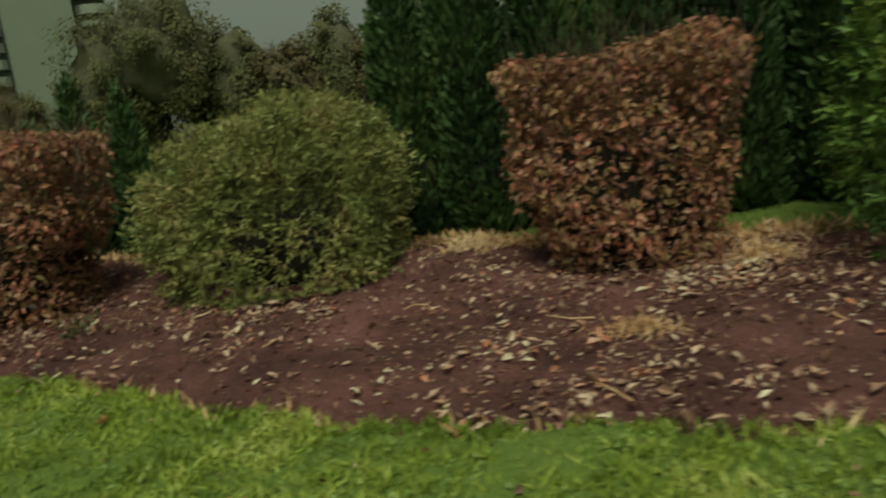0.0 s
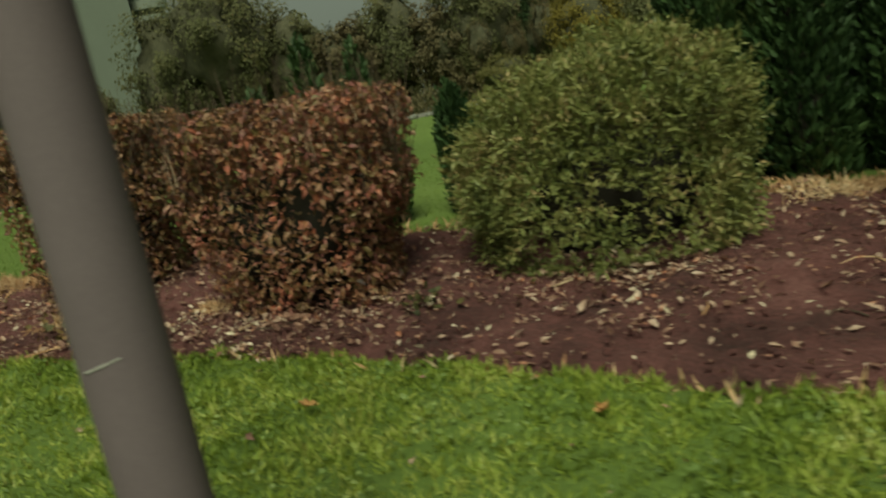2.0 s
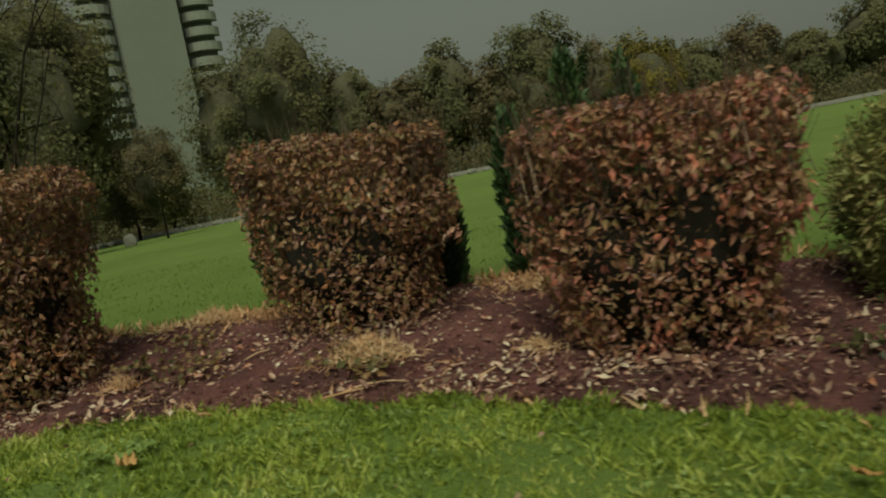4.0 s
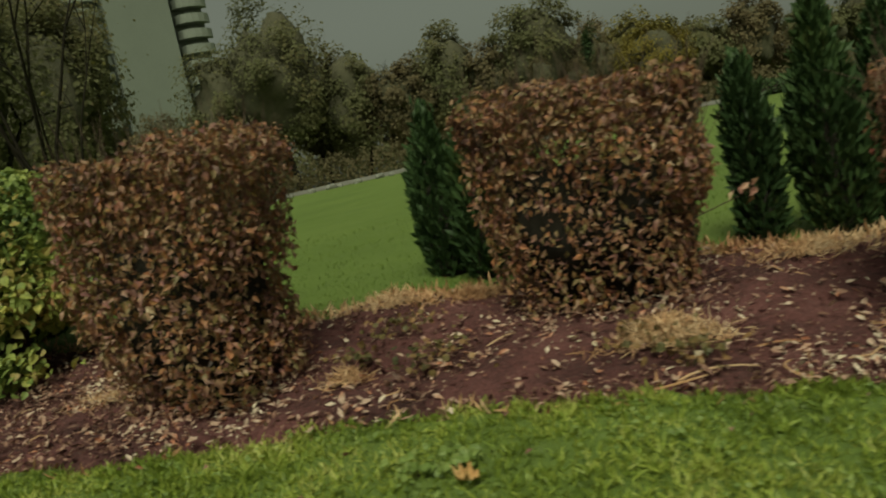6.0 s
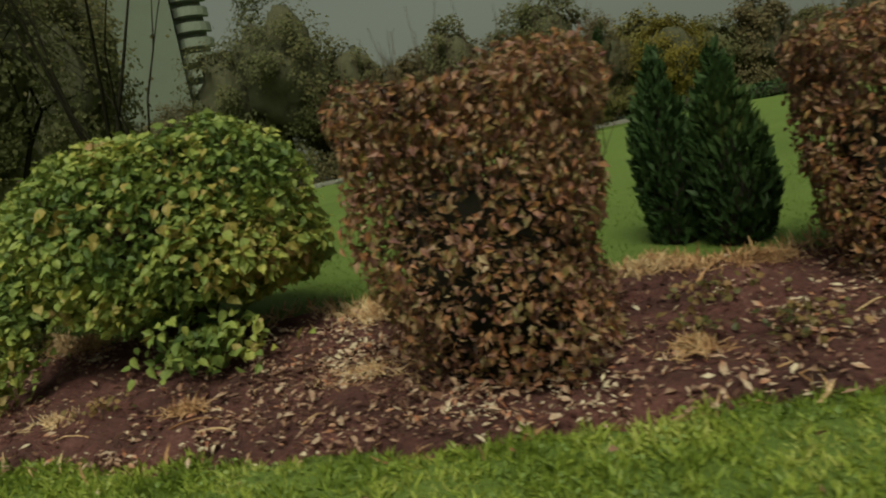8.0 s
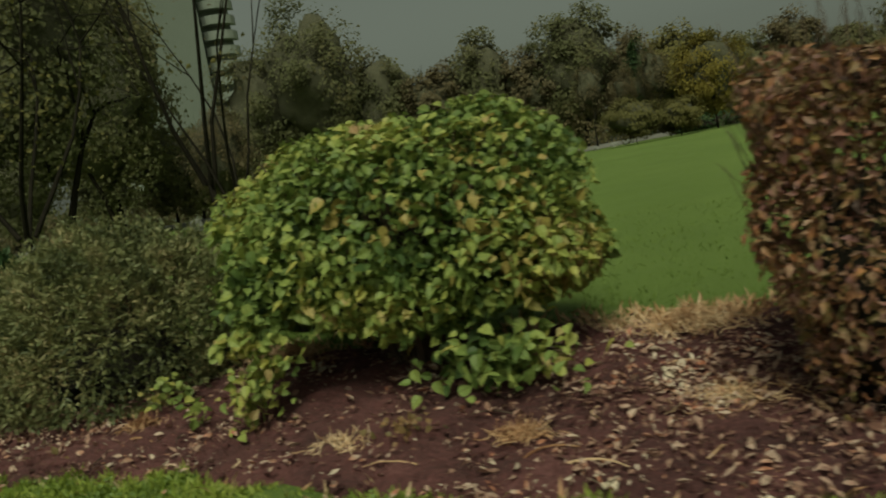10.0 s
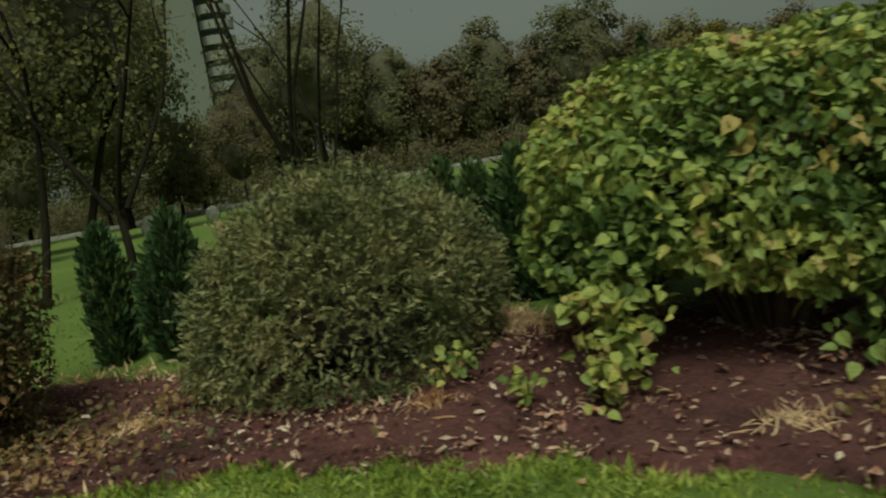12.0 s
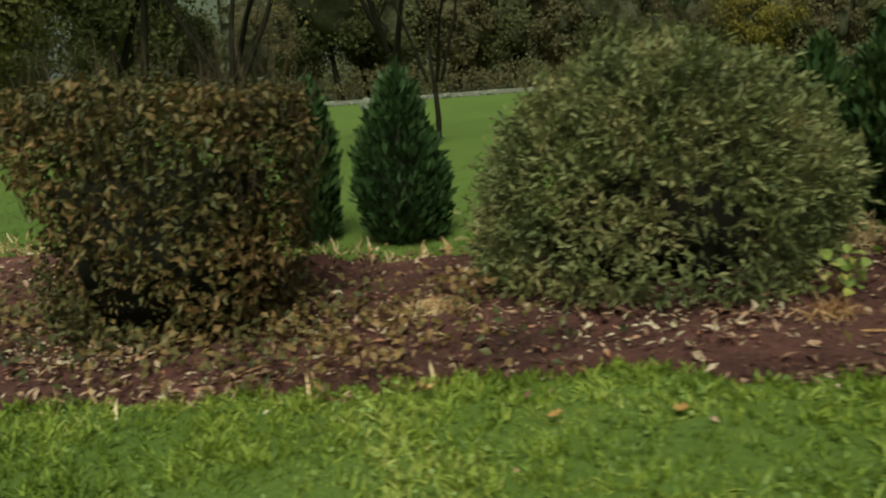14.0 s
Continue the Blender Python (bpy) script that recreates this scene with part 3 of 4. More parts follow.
shrub("clipped_hedge", 8.1, 3.36, (0.56, 0.5), 1.4, BLOCK, 4, 25600, 0.046, HEDGE_LEAF, BROWN, "tall clipped hedge block with olive-brown leaves beside the green shrub", "hedge", HEDGES, near=260, seed=16, sprigs=300, lumps=0.06, jitter=0.26, droop=1.0, spread=0.75)
MUSHROOM = ((0.45, 0.30), (0.86, 0.28), (1.0, 0.38), (1.0, 0.55), (0.92, 0.73), (0.73, 0.88), (0.42, 0.975), (0.0, 1.0))
broad = shrub("broad_leaved_shrub", 10.5, 3.9, (1.1, 0.76), 1.41, MUSHROOM, 2.4, 25000, 0.054, OVATE, BROAD,
              "wide mushroom-shaped shrub with large green and yellowing leaves on bare stems", "shrub", HEDGES, near=300, seed=17, droop=1.2, spread=0.8, lumps=0.06, jitter=0.3, foot=0.14, twig_count=90, core=0.55, boughs=260, swell=0.05, flat=1.0)
shrub("dome_shrub", 12.82, 3.87, (0.74, 0.62), 0.95, DOME, 2.3, 84000, 0.044, SLIM, SPIREA_DARK, "rounded grey-green fine-leaved shrub clipped to a dome", "shrub", HEDGES, near=0, seed=18, sprigs=420, jitter=0.26, lumps=0.07, tuft=8)
shrub("clipped_hedge", 15.0, 2.8, (0.72, 0.5), 1.22, BLOCK, 4, 20480, 0.046, HEDGE_LEAF, OLIVE, "dark olive-brown clipped hedge block with sparse leaves", "hedge", HEDGES, near=260, seed=19, sprigs=300, lumps=0.06, jitter=0.26, droop=1.0, spread=0.75)


# ================= conifers =================
SPIRE = ((0.8, 0.0), (0.95, 0.12), (1.0, 0.28), (0.9, 0.5), (0.66, 0.72), (0.36, 0.9), (0.0, 1.0))


def thuja(s, v, width, height, seed, label="slim dark green conical thuja", spire=SPIRE):
    r = np.random.default_rng(seed)
    ob = thing("thuja", spot(s, v, -0.02), label, "conifer", "thujas behind the bed")
    half = (width / 2, width / 2)
    prof = [(a, b * height) for a, b in spire]
    count = int(5600 * max(width * height, 0.5))
    p, nrm = shell(prof, half, 2, count, 0.10, 0.05, r)
    tip = unit(np.array([0, 0, 1.0]) + nrm * 0.55 + r.normal(size=p.shape) * 0.32)
    n = unit(np.cross(tip, r.normal(size=p.shape)))
    part("spray_cover", leaf_cloud("thuja_sprays", p, (np.cross(tip, n), tip, n), 0.045 + 0.075 * r.random(count), FROND, THUJA), ob, kind="stuff")
    # dark filler body, its colour stands in for shade among the sprays
    part("shade_core", body_mesh("thuja_inner", prof, half, 2, 0.72, CORE, 12), ob, kind="stuff")
    part("trunk", mesh_of("thuja_trunk", *tubes([[((0, 0, -0.05), 0.03), ((0, 0, height * 0.8), 0.01)]]), BARK), ob)


THUJAS = ((7.45, 5.5, 0.42, 1.38), (7.05, 5.3, 0.46, 1.32), (5.2, 5.4, 0.3, 1.27), (4.74, 5.45, 0.44, 1.6), (4.36, 5.6, 0.45, 1.5), (5.78, 5.1, 0.36, 0.95), (3.68, 5.8, 0.36, 1.08),
          (1.75, 5.6, 0.6, 2.3), (1.2, 5.5, 0.62, 2.7), (0.6, 5.5, 0.6, 2.6), (0.0, 5.5, 0.64, 2.8), (-0.6, 5.4, 0.6, 2.9), (-1.25, 5.4, 0.66, 3.0),
          (15.08, 4.3, 0.34, 1.1), (14.45, 4.35, 0.55, 1.14), (11.6, 4.85, 0.42, 1.2), (11.95, 5.0, 0.45, 1.1), (12.3, 5.1, 0.4, 1.0), (12.6, 5.25, 0.42, 1.08), (11.25, 4.9, 0.45, 1.25))
for i, (s, v, w, h) in enumerate(THUJAS):
    thuja(s, v, w, h, 40 + i)

# ================= pole =================
pole = thing("lamp_post", spot(2.896, 1.105, -0.05), "plain grey-brown painted steel post in the grass", "post")
part("shaft", mesh_of("post_shaft", *tubes([[((0, 0, 0), 0.086), ((0, 0, 2.2), 0.082), ((0, 0, 4.6), 0.074)]], 32), POLE, True), pole)
part("collar", mesh_of("post_collar", *tubes([[((0, 0, 0.0), 0.10), ((0, 0, 0.10), 0.10), ((0, 0, 0.12), 0.088)]], 32), POLE, True), pole)


# ================= trees =================
def branches(r, foot, lean, length, radius, depth, spread, out):
    """A limb with its side limbs, as tapered paths, and the ends that carry leaves."""
    d = Vector(lean).normalized()
    p, path = Vector(foot), []
    steps = 4
    for i in range(steps + 1):
        path.append((p.copy(), radius * (1 - 0.65 * i / steps)))
        d = (d + Vector(r.normal(size=3)) * 0.12 + Vector((0, 0, 0.05))).normalized()
        p = p + d * length / steps
    out.append(path)
    if depth:
        for i in range(2 + (depth > 1)):
            q = path[2 + i % 3][0] if i else path[-1][0]
            nd = (d + Vector(r.normal(size=3)) * spread).normalized()
            branches(r, q, nd, length * (0.6 + 0.15 * r.random()), radius * 0.42, depth - 1, spread, out)


def tree(s, v, height, width, mat, seed, label, leaves=2600, size=0.5, sparse=0.0, trunks=1, up=0.0, name="tree", spread=0.5, depth=3, girth=0.018, low=0.12, fork=0.0, splay=0.5):
    r = np.random.default_rng(seed)
    ob = thing(name, spot(s, v, -0.1 + up), label, "tree", "park trees")
    paths, mains = [], []
    for k in range(trunks):
        a = 2 * math.pi * k / max(trunks, 1) + r.random()
        lean = (splay * math.cos(a), splay * math.sin(a), 1) if trunks > 1 else (0.05, 0, 1)
        if fork and not k:
            paths.append([((0, 0, -0.1), height * girth * 1.9), ((0.03, 0, fork * 0.5), height * girth * 1.5), ((0, 0, fork), height * girth * 1.3)])
        if trunks > 1 and paths:
            mains.append(len(paths))
        branches(r, (0.1 * math.cos(a) * (trunks > 1), 0.1 * math.sin(a) * (trunks > 1), fork), lean, height * (0.4 if leaves > 3000 else 0.55), height * girth, depth, spread, paths)
    part("trunk", mesh_of("tree_trunk", *tubes(paths[:1], 7), BARK, True), ob)
    for k in mains:
        part("limb", mesh_of("tree_limb", *tubes(paths[k : k + 1], 6), BARK, True), ob)
    part("branchwork", mesh_of("tree_branchwork", *tubes([q for k, q in enumerate(paths) if k and k not in mains], 4), BARK), ob, kind="stuff")
    if leaves:
        # a rounded crown out of many overlapping boughs, finest at the rim
        k = 70
        lumps = unit(r.normal(size=(k, 3))) * (r.random((k, 1)) ** 0.33) * np.array([width / 2 * 0.82, width / 2 * 0.82, height * (0.5 - low) * 0.86]) + np.array([0, 0, height * (0.5 + low * 0.9)])
        girths = 0.6 + 0.7 * r.random(k)
        i = r.integers(0, k, leaves)
        p = lumps[i] + unit(r.normal(size=(leaves, 3))) * (r.random((leaves, 1)) ** 0.4) * girths[i][:, None] * np.array([width * 0.15, width * 0.15, height * 0.085])
        p = p[p[:, 2] > height * 0.03]
        ax = frames_for(unit(p - np.array([0, 0, height * 0.5])) + np.array([0, 0, 0.35]), 0.3, 0.4, r)
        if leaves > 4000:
            # a solid ball fills the crown, its twig colour toned down to a dark interior
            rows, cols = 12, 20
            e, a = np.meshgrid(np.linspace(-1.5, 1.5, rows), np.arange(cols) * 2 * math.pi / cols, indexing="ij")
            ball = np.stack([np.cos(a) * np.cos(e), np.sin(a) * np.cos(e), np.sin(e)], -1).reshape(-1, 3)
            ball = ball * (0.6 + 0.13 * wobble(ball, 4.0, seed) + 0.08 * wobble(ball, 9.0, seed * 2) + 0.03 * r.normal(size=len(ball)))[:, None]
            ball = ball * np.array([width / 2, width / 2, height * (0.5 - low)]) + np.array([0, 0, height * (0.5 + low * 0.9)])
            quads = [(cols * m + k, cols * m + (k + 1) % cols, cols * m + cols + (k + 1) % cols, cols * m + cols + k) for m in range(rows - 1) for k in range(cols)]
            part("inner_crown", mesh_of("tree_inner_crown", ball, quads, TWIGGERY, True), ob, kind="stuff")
        part("crown", leaf_cloud("tree_crown", p, ax, size * (0.4 + 1.1 * r.random(len(p))), CLUMP, mat), ob, kind="stuff")
    return ob


# tree line beyond the lawn
LINE = ((66, 84, 21, 12, WOODS), (59, 86, 25, 15, WOODS), (52, 92, 18, 10, WOODS), (45, 93, 15, 9, WOODS_BROWN), (39, 96, 17.5, 9, WOODS), (33, 97, 14, 9, WOODS_BROWN), (27, 98, 18, 12, WOODS),
        (20, 100, 13, 9, WOODS_BROWN), (14, 95, 12, 10, WOODS_YELLOW), (8, 106, 12, 9, WOODS), (1, 110, 13, 8, WOODS_BROWN), (-7, 113, 10.5, 9, WOODS), (-15, 115, 13.5, 9, WOODS), (-24, 118, 14, 12, WOODS),
        (73, 97, 18, 11, WOODS), (62, 100, 20, 11, WOODS_BROWN), (48, 106, 15, 12, WOODS), (33, 110, 13, 11, WOODS), (16, 114, 12, 12, WOODS_BROWN), (2, 120, 11, 12, WOODS), (97, 68, 26, 15, WOODS), (115, 56, 28, 18, WOODS))
for i, (s, v, h, w, m) in enumerate(LINE):
    word = {"woodland_leaves": "dark olive", "brown_woodland_leaves": "brownish", "yellowing_leaves": "yellow-green"}[m.name]
    tree(s, v, h * 1.12, w * 1.25, m, 100 + i, "tall " + word + " autumn tree at the far edge of the lawn", 10000, 0.42, depth=2, low=0.04)

for i, (s, v, h, w) in enumerate(((78, 66, 14, 9), (71, 74, 12.5, 8), (84, 60, 15, 9), (58, 55, 11, 7))):
    tree(s, v, h, w, WOODS, 250 + i, "bushy olive tree at the edge of the lawn", 9000, 0.36, depth=2, low=0.02)

# thicket under the tree line and the woods behind it
def woods_band(name, count, v_at, deep, tall, size, mat, label):
    ts = rng.uniform(-120, 220, count)
    tv = np.interp(ts, (-120, 10, 60, 130, 220), v_at) + rng.uniform(0, deep, count)
    tx, ty = at(ts, tv)
    th = tall * (0.75 + 0.25 * np.sin(ts * 0.5) * np.sin(ts * 0.23 + 1) + 0.12 * np.sin(ts * 1.7)) * rng.random(count) ** 0.75 + 0.1
    tp = np.stack([tx, ty, rise(ts, tv) + th], 1)
    tagged(new(name, leaf_cloud(name, tp, frames_for(np.tile((0.3, -0.8, 0.5), (count, 1)), 0.3, 1.0), size * (0.6 + 0.8 * rng.random(count)), CLUMP, mat)), label, "woods", kind="stuff")


woods_band("thicket", 36000, (140, 97, 81, 46, 30), 8, 4.5, 0.34, WOODS_BROWN, "brown thicket of bare undergrowth below the trees")
woods_band("far_woods", 42000, (170, 122, 112, 100, 90), 14, 9.0, 0.7, WOODS, "dense olive-brown woods behind the tree line")

# nearer trees with several stems
tree(17.3, 10.7, 8.0, 5, WOODS_YELLOW, 201, "bare tree with several dark stems from one base", 60, 0.09, trunks=4, depth=3, spread=0.3, girth=0.0055, fork=1.5, splay=0.36)
tree(16.5, 10.3, 6.8, 4, WOODS_BROWN, 202, "bare dark-stemmed tree on the lawn", 60, 0.08, trunks=4, depth=3, spread=0.32, girth=0.0042, fork=1.0, splay=0.4)
tree(17.9, 7.4, 6.0, 5, WOODS_YELLOW, 203, "small bare tree with spreading dark limbs behind the bed", 900, 0.06, trunks=4, depth=3, spread=0.4, girth=0.0065, fork=1.2, splay=0.7)
tree(19.2, 7.1, 8.0, 4, WOODS_YELLOW, 204, "thin-trunked tree with sparse olive leaves on the lawn", 2600, 0.07, depth=3, girth=0.008, low=0.15)
# full trees on the lawn
tree(34.5, 22.0, 16, 8.5, WOODS, 205, "large olive-green tree standing on the lawn", 15000, 0.2, depth=3, girth=0.012, low=0.06)
tree(37.0, 15.5, 15, 10, WOODS, 206, "large dark olive tree on the lawn", 15000, 0.2, depth=3, girth=0.012, low=0.06)
tree(40.0, 9.0, 15, 11, WOODS, 207, "tall dark green tree on the lawn", 15000, 0.2, depth=3, girth=0.012, low=0.06)
tree(52.0, 42.0, 20, 10, WOODS, 209, "tall olive tree in front of the woods", 13000, 0.33, depth=3, girth=0.012, low=0.05)
tree(55.5, 46.0, 25, 15.5, WOODS, 211, "tall full olive tree beside the tower block", 13000, 0.33, depth=3, girth=0.012, low=0.04)
tree(36.0, 35.0, 7.6, 4.6, WOODS_BROWN, 212, "small bushy brownish tree on the lawn", 9000, 0.12, depth=3, girth=0.012, low=0.05)
tree(61.0, 34.0, 20, 13, WOODS, 210, "tall dark olive tree in front of the woods", 13000, 0.33, depth=3, girth=0.012, low=0.05)
tree(16.0, 60.0, 4.0, 5.5, WOODS_YELLOW, 213, "broad yellow-green bushy tree across the lawn", 9000, 0.15, depth=2, girth=0.012, low=0.03)
tree(12.8, 62.0, 3.4, 4.5, WOODS_YELLOW, 214, "low yellow-green bushy tree across the lawn", 9000, 0.15, depth=2, girth=0.012, low=0.03)
tree(10.1, 65.0, 8.4, 7.0, WOODS_GOLD, 215, "broad golden-olive tree across the lawn", 12000, 0.2, depth=3, girth=0.012, low=0.06)
tree(17.1, 80.0, 11.5, 3.2, THUJA, 216, "tall slim dark conifer before the woods", 9000, 0.2, depth=2, girth=0.01, low=0.04)
tree(30.5, 13.5, 7, 5, WOODS_YELLOW, 208, "small yellowing tree on the lawn", 9000, 0.12, depth=3, girth=0.012, low=0.08)


for i, (s, v, h, w) in enumerate(((21.5, 74, 9, 3.4), (18.5, 76, 8, 3), (15.5, 77, 9.5, 3.6), (12.5, 79, 8, 3.2))):
    tree(s, v, h, w, WOODS_BROWN, 230 + i, "slender brown-leaved young tree beside the far path", 5000, 0.14, depth=2, girth=0.012, low=0.2)


# ================= tower block =================
def tower_block():
    x, y = -94.0, 186.6
    ob = thing("tower_block", (x, y, 3.0), "pale concrete tower block with rounded balconies behind the trees", "building", turn=28.5)
    ob.scale = (1.25, 1.25, 1.25)

    def box(name, cx, cy, w, d, z0, z1, mat, parent=ob):
        me = bpy.data.meshes.new(name)
        bm = bmesh.new()
        bmesh.ops.create_cube(bm, size=1, matrix=Matrix.Translation((cx, cy, (z0 + z1) / 2)) @ Matrix.Diagonal((w, d, z1 - z0, 1)))
        bmesh.ops.bevel(bm, geom=bm.edges[:], offset=0.04, segments=1, affect="EDGES")
        bm.to_mesh(me)
        bm.free()
        me.materials.append(mat)
        return part(name, me, parent)

    box("wall", 0, 0, 12, 15, -3, 92, CONCRETE)
    box("side_wing", -9.25, 2.5, 6.5, 11, -3, 88, RECESS)
    box("side_wing", 9.25, 2.5, 6.5, 11, -3, 88, RECESS)
    box("roof", 0, 0, 12.6, 15.6, 92, 93, BALCONY)
    slab = [(-3.6, 0)] + [(3.6 * math.sin(a), -2.8 * math.cos(a)) for a in np.linspace(-1.5, 1.5, 9)] + [(3.6, 0)]
    k = len(slab)
    verts = [(px, py, z) for z in (0, 1.75) for px, py in slab]
    faces = [tuple(range(k))[::-1], tuple(range(k, 2 * k))] + [(i, (i + 1) % k, k + (i + 1) % k, k + i) for i in range(k)]
    shape = mesh_of("balcony", verts, faces, BALCONY)
    pane = mesh_of("window", [(-1.0, 0, 0), (1.0, 0, 0), (1.0, 0, 1.2), (-1.0, 0, 1.2), (-1.0, 0.1, 0), (1.0, 0.1, 0), (1.0, 0.1, 1.2), (-1.0, 0.1, 1.2)],
                   [(0, 1, 2, 3), (5, 4, 7, 6), (0, 4, 5, 1), (3, 2, 6, 7), (1, 5, 6, 2), (4, 0, 3, 7)], GLASS)
    for f in range(27):
        z = 2 + f * 3.1
        for cx in (-10.0, 10.0):
            b = part("balcony", shape, ob)
            b.location = (cx, -3.0, z)
            w = part("window", pane, b)
            w.location = (0, -0.09, 1.78)


tower_block()


# ================= far edge of the lawn =================
def lump(name, r, w, d, h, mat, rough=0.12):
    me = bpy.data.meshes.new(name)
    bm = bmesh.new()
    bmesh.ops.create_icosphere(bm, subdivisions=2, radius=1)
    for q in bm.verts:
        k = 1 + rough * noise.noise(q.co * 1.7 + Vector((r * 7.0, r * 3.0, 0)))
        q.co = Vector((q.co.x * w / 2 * k, q.co.y * d / 2 * k, max(q.co.z, -0.5) * h * 0.62 * k + h * 0.3))
    bm.to_mesh(me)
    bm.free()
    me.materials.append(mat)
    return me


r = np.random.default_rng(5)
STONES = [lump("edge_stone", i, 0.6 + 0.3 * i, 0.5, 0.36 + 0.1 * i, STONE, 0.3) for i in range(3)]
for i in range(30):
    k = i / 29
    ob = new("edge_stone", STONES[i % 3])
    s, v = 62 - 44 * k + r.normal() * 0.4, 52 + 17 * k + r.normal() * 0.3
    ob.matrix_world = Matrix.Translation(spot(s, v)) @ pose(0, 0, 0, 0, 0, r.random() * 60)
    tagged(ob, "pale stone in the row along the lawn's far edge", "stone", "stones along the path")
for s, v, z in ((33.5, 24.5, 0.9), (37, 33, 0.8), (30, 35, 0.7)):
    ob = new("edge_stone", lump("edge_stone", s, 0.8, 0.5, z, STONE, 0.25))
    ob.matrix_world = Matrix.Translation(spot(s, v))
    tagged(ob, "pale standing stone on the lawn behind the thujas", "stone")
ps = np.linspace(-60, 130, 120)
pv = np.interp(ps, (-60, 8, 22, 62, 130), (100, 77, 71, 54, 20))
pts = [(*at(a, b + o), float(rise(a, b + o)) + 0.05 + 0.09 * o) for a, b in zip(ps, pv) for o in (0, 4.0)]
tagged(new("path", mesh_of("path", pts, [(2 * i, 2 * i + 2, 2 * i + 3, 2 * i + 1) for i in range(119)], PATHWAY)), "pale gravel path on a low bank along the far edge of the lawn", "path", kind="structure")


def low_hedge(s, v, w, h, seed):
    rr = np.random.default_rng(seed)
    ob = thing("low_hedge", spot(s, v), "low dark green hedge at the far edge of the lawn", "hedge", turn=-15)
    prof = [(a, b * h) for a, b in DOME]
    q, qn = shell(prof, (w / 2, 1.3), 3, 2600, 0.3, 0.1, rr)
    part("foliage", leaf_cloud("low_hedge_foliage", q, frames_for(qn, 0.3, 0.6, rr), 0.16 + 0.16 * rr.random(len(q)), POINTED, THUJA), ob, kind="stuff")
    # added dark filler, painted as the hedge's shaded inside
    part("shade_core", body_mesh("low_hedge_inner", prof, (w / 2, 1.3), 3, 0.85, CORE), ob, kind="stuff")


low_hedge(11.0, 75, 7.0, 1.5, 61)
low_hedge(2.0, 79, 7.0, 1.5, 62)

# ================= on the bed =================
n = 72000
ls = rng.uniform(-3, 18, n)
lk = rng.random(n)
drift = 0.5 + 0.5 * np.sin(ls * 1.9 + 0.6) * np.sin(lk * 5 + ls)
drift = np.clip(drift + 0.5 * np.abs(lk - 0.5) + 0.35 * np.sin(ls * 7.3 + lk * 9) * np.sin(lk * 17 - ls * 5), 0, 1)
drift = drift * (0.35 + 0.65 * np.clip(0.5 + np.sin(ls * 3.3 + 2 * np.sin(lk * 6)) * np.sin(lk * 8 + ls * 2.1), 0, 1))
keep = rng.random(n) < 0.05 + 0.75 * drift**2
ls, lk = ls[keep], lk[keep]
lv = front(ls) - 0.03 + lk * (rear(ls) - front(ls))
lx, ly = at(ls, lv)
lp = np.stack([lx, ly, rise(ls, lv) + 0.043 + 0.012 * rng.random(len(ls))], 1)
CURLED = (np.array([(0, 0, 0.05), (0.25, 0.3, 0.2), (0, 0.45, 0), (0.2, 0.75, 0.22), (0, 1, 0.12), (-0.22, 0.7, 0.16), (-0.3, 0.3, 0.28)]), [(0, 1, 2), (1, 3, 2), (3, 4, 2), (4, 5, 2), (5, 6, 2), (6, 0, 2)])
for cs, cv, many in ((0.1, 4.0, 1500), (4.02, 3.6, 1700), (6.12, 4.25, 1500), (8.2, 3.25, 1700), (15.0, 2.7, 1100), (2.4, 3.8, 800), (-0.6, 3.7, 900), (12.5, 3.4, 600), (9.0, 3.6, 1200), (8.6, 2.8, 450), (8.75, 3.3, 450), (13.6, 3.2, 500)):
    hs, hv = rng.normal(cs, 0.5, many), rng.normal(cv, 0.3, many)
    ok = (hv > front(hs)) & (hv < rear(hs))
    hx, hy = at(hs[ok], hv[ok])
    lp = np.concatenate([lp, np.stack([hx, hy, rise(hs[ok], hv[ok]) + 0.045 + 0.03 * rng.random(int(ok.sum()))], 1)])
big = rng.random(len(lp)) < 0.2
for pick, leaf, low, span, label in ((big, CURLED, 0.02, 0.05, "scattered curled tan and rust fallen leaves on the soil"), (~big, SLIM, 0.02, 0.05, "small slivers of dry leaf and bark on the soil")):
    m = int(pick.sum())
    tagged(new("leaf_litter", leaf_cloud("leaf_litter", lp[pick], frames_for(np.tile((0.0, 0, 1.0), (m, 1)), 0.0, 0.4), low + span * rng.random(m) ** 2.4, leaf, LITTER)), label, "leaves", kind="stuff")
n = 1500
ls = rng.uniform(-3, 18, n)
lv = front(ls) - 1.2 * rng.random(n) ** 2.5
lx, ly = at(ls, lv)
lp = np.stack([lx, ly, rise(ls, lv) + 0.035], 1)
tagged(new("leaf_litter", leaf_cloud("leaf_litter", lp[:150], frames_for(np.tile((0.0, 0, 1.0), (150, 1)), 0.0, 0.6), 0.02 + 0.03 * rng.random(150), POINTED, LITTER)),
       "a few dry leaves caught in the grass", "leaves", kind="stuff")
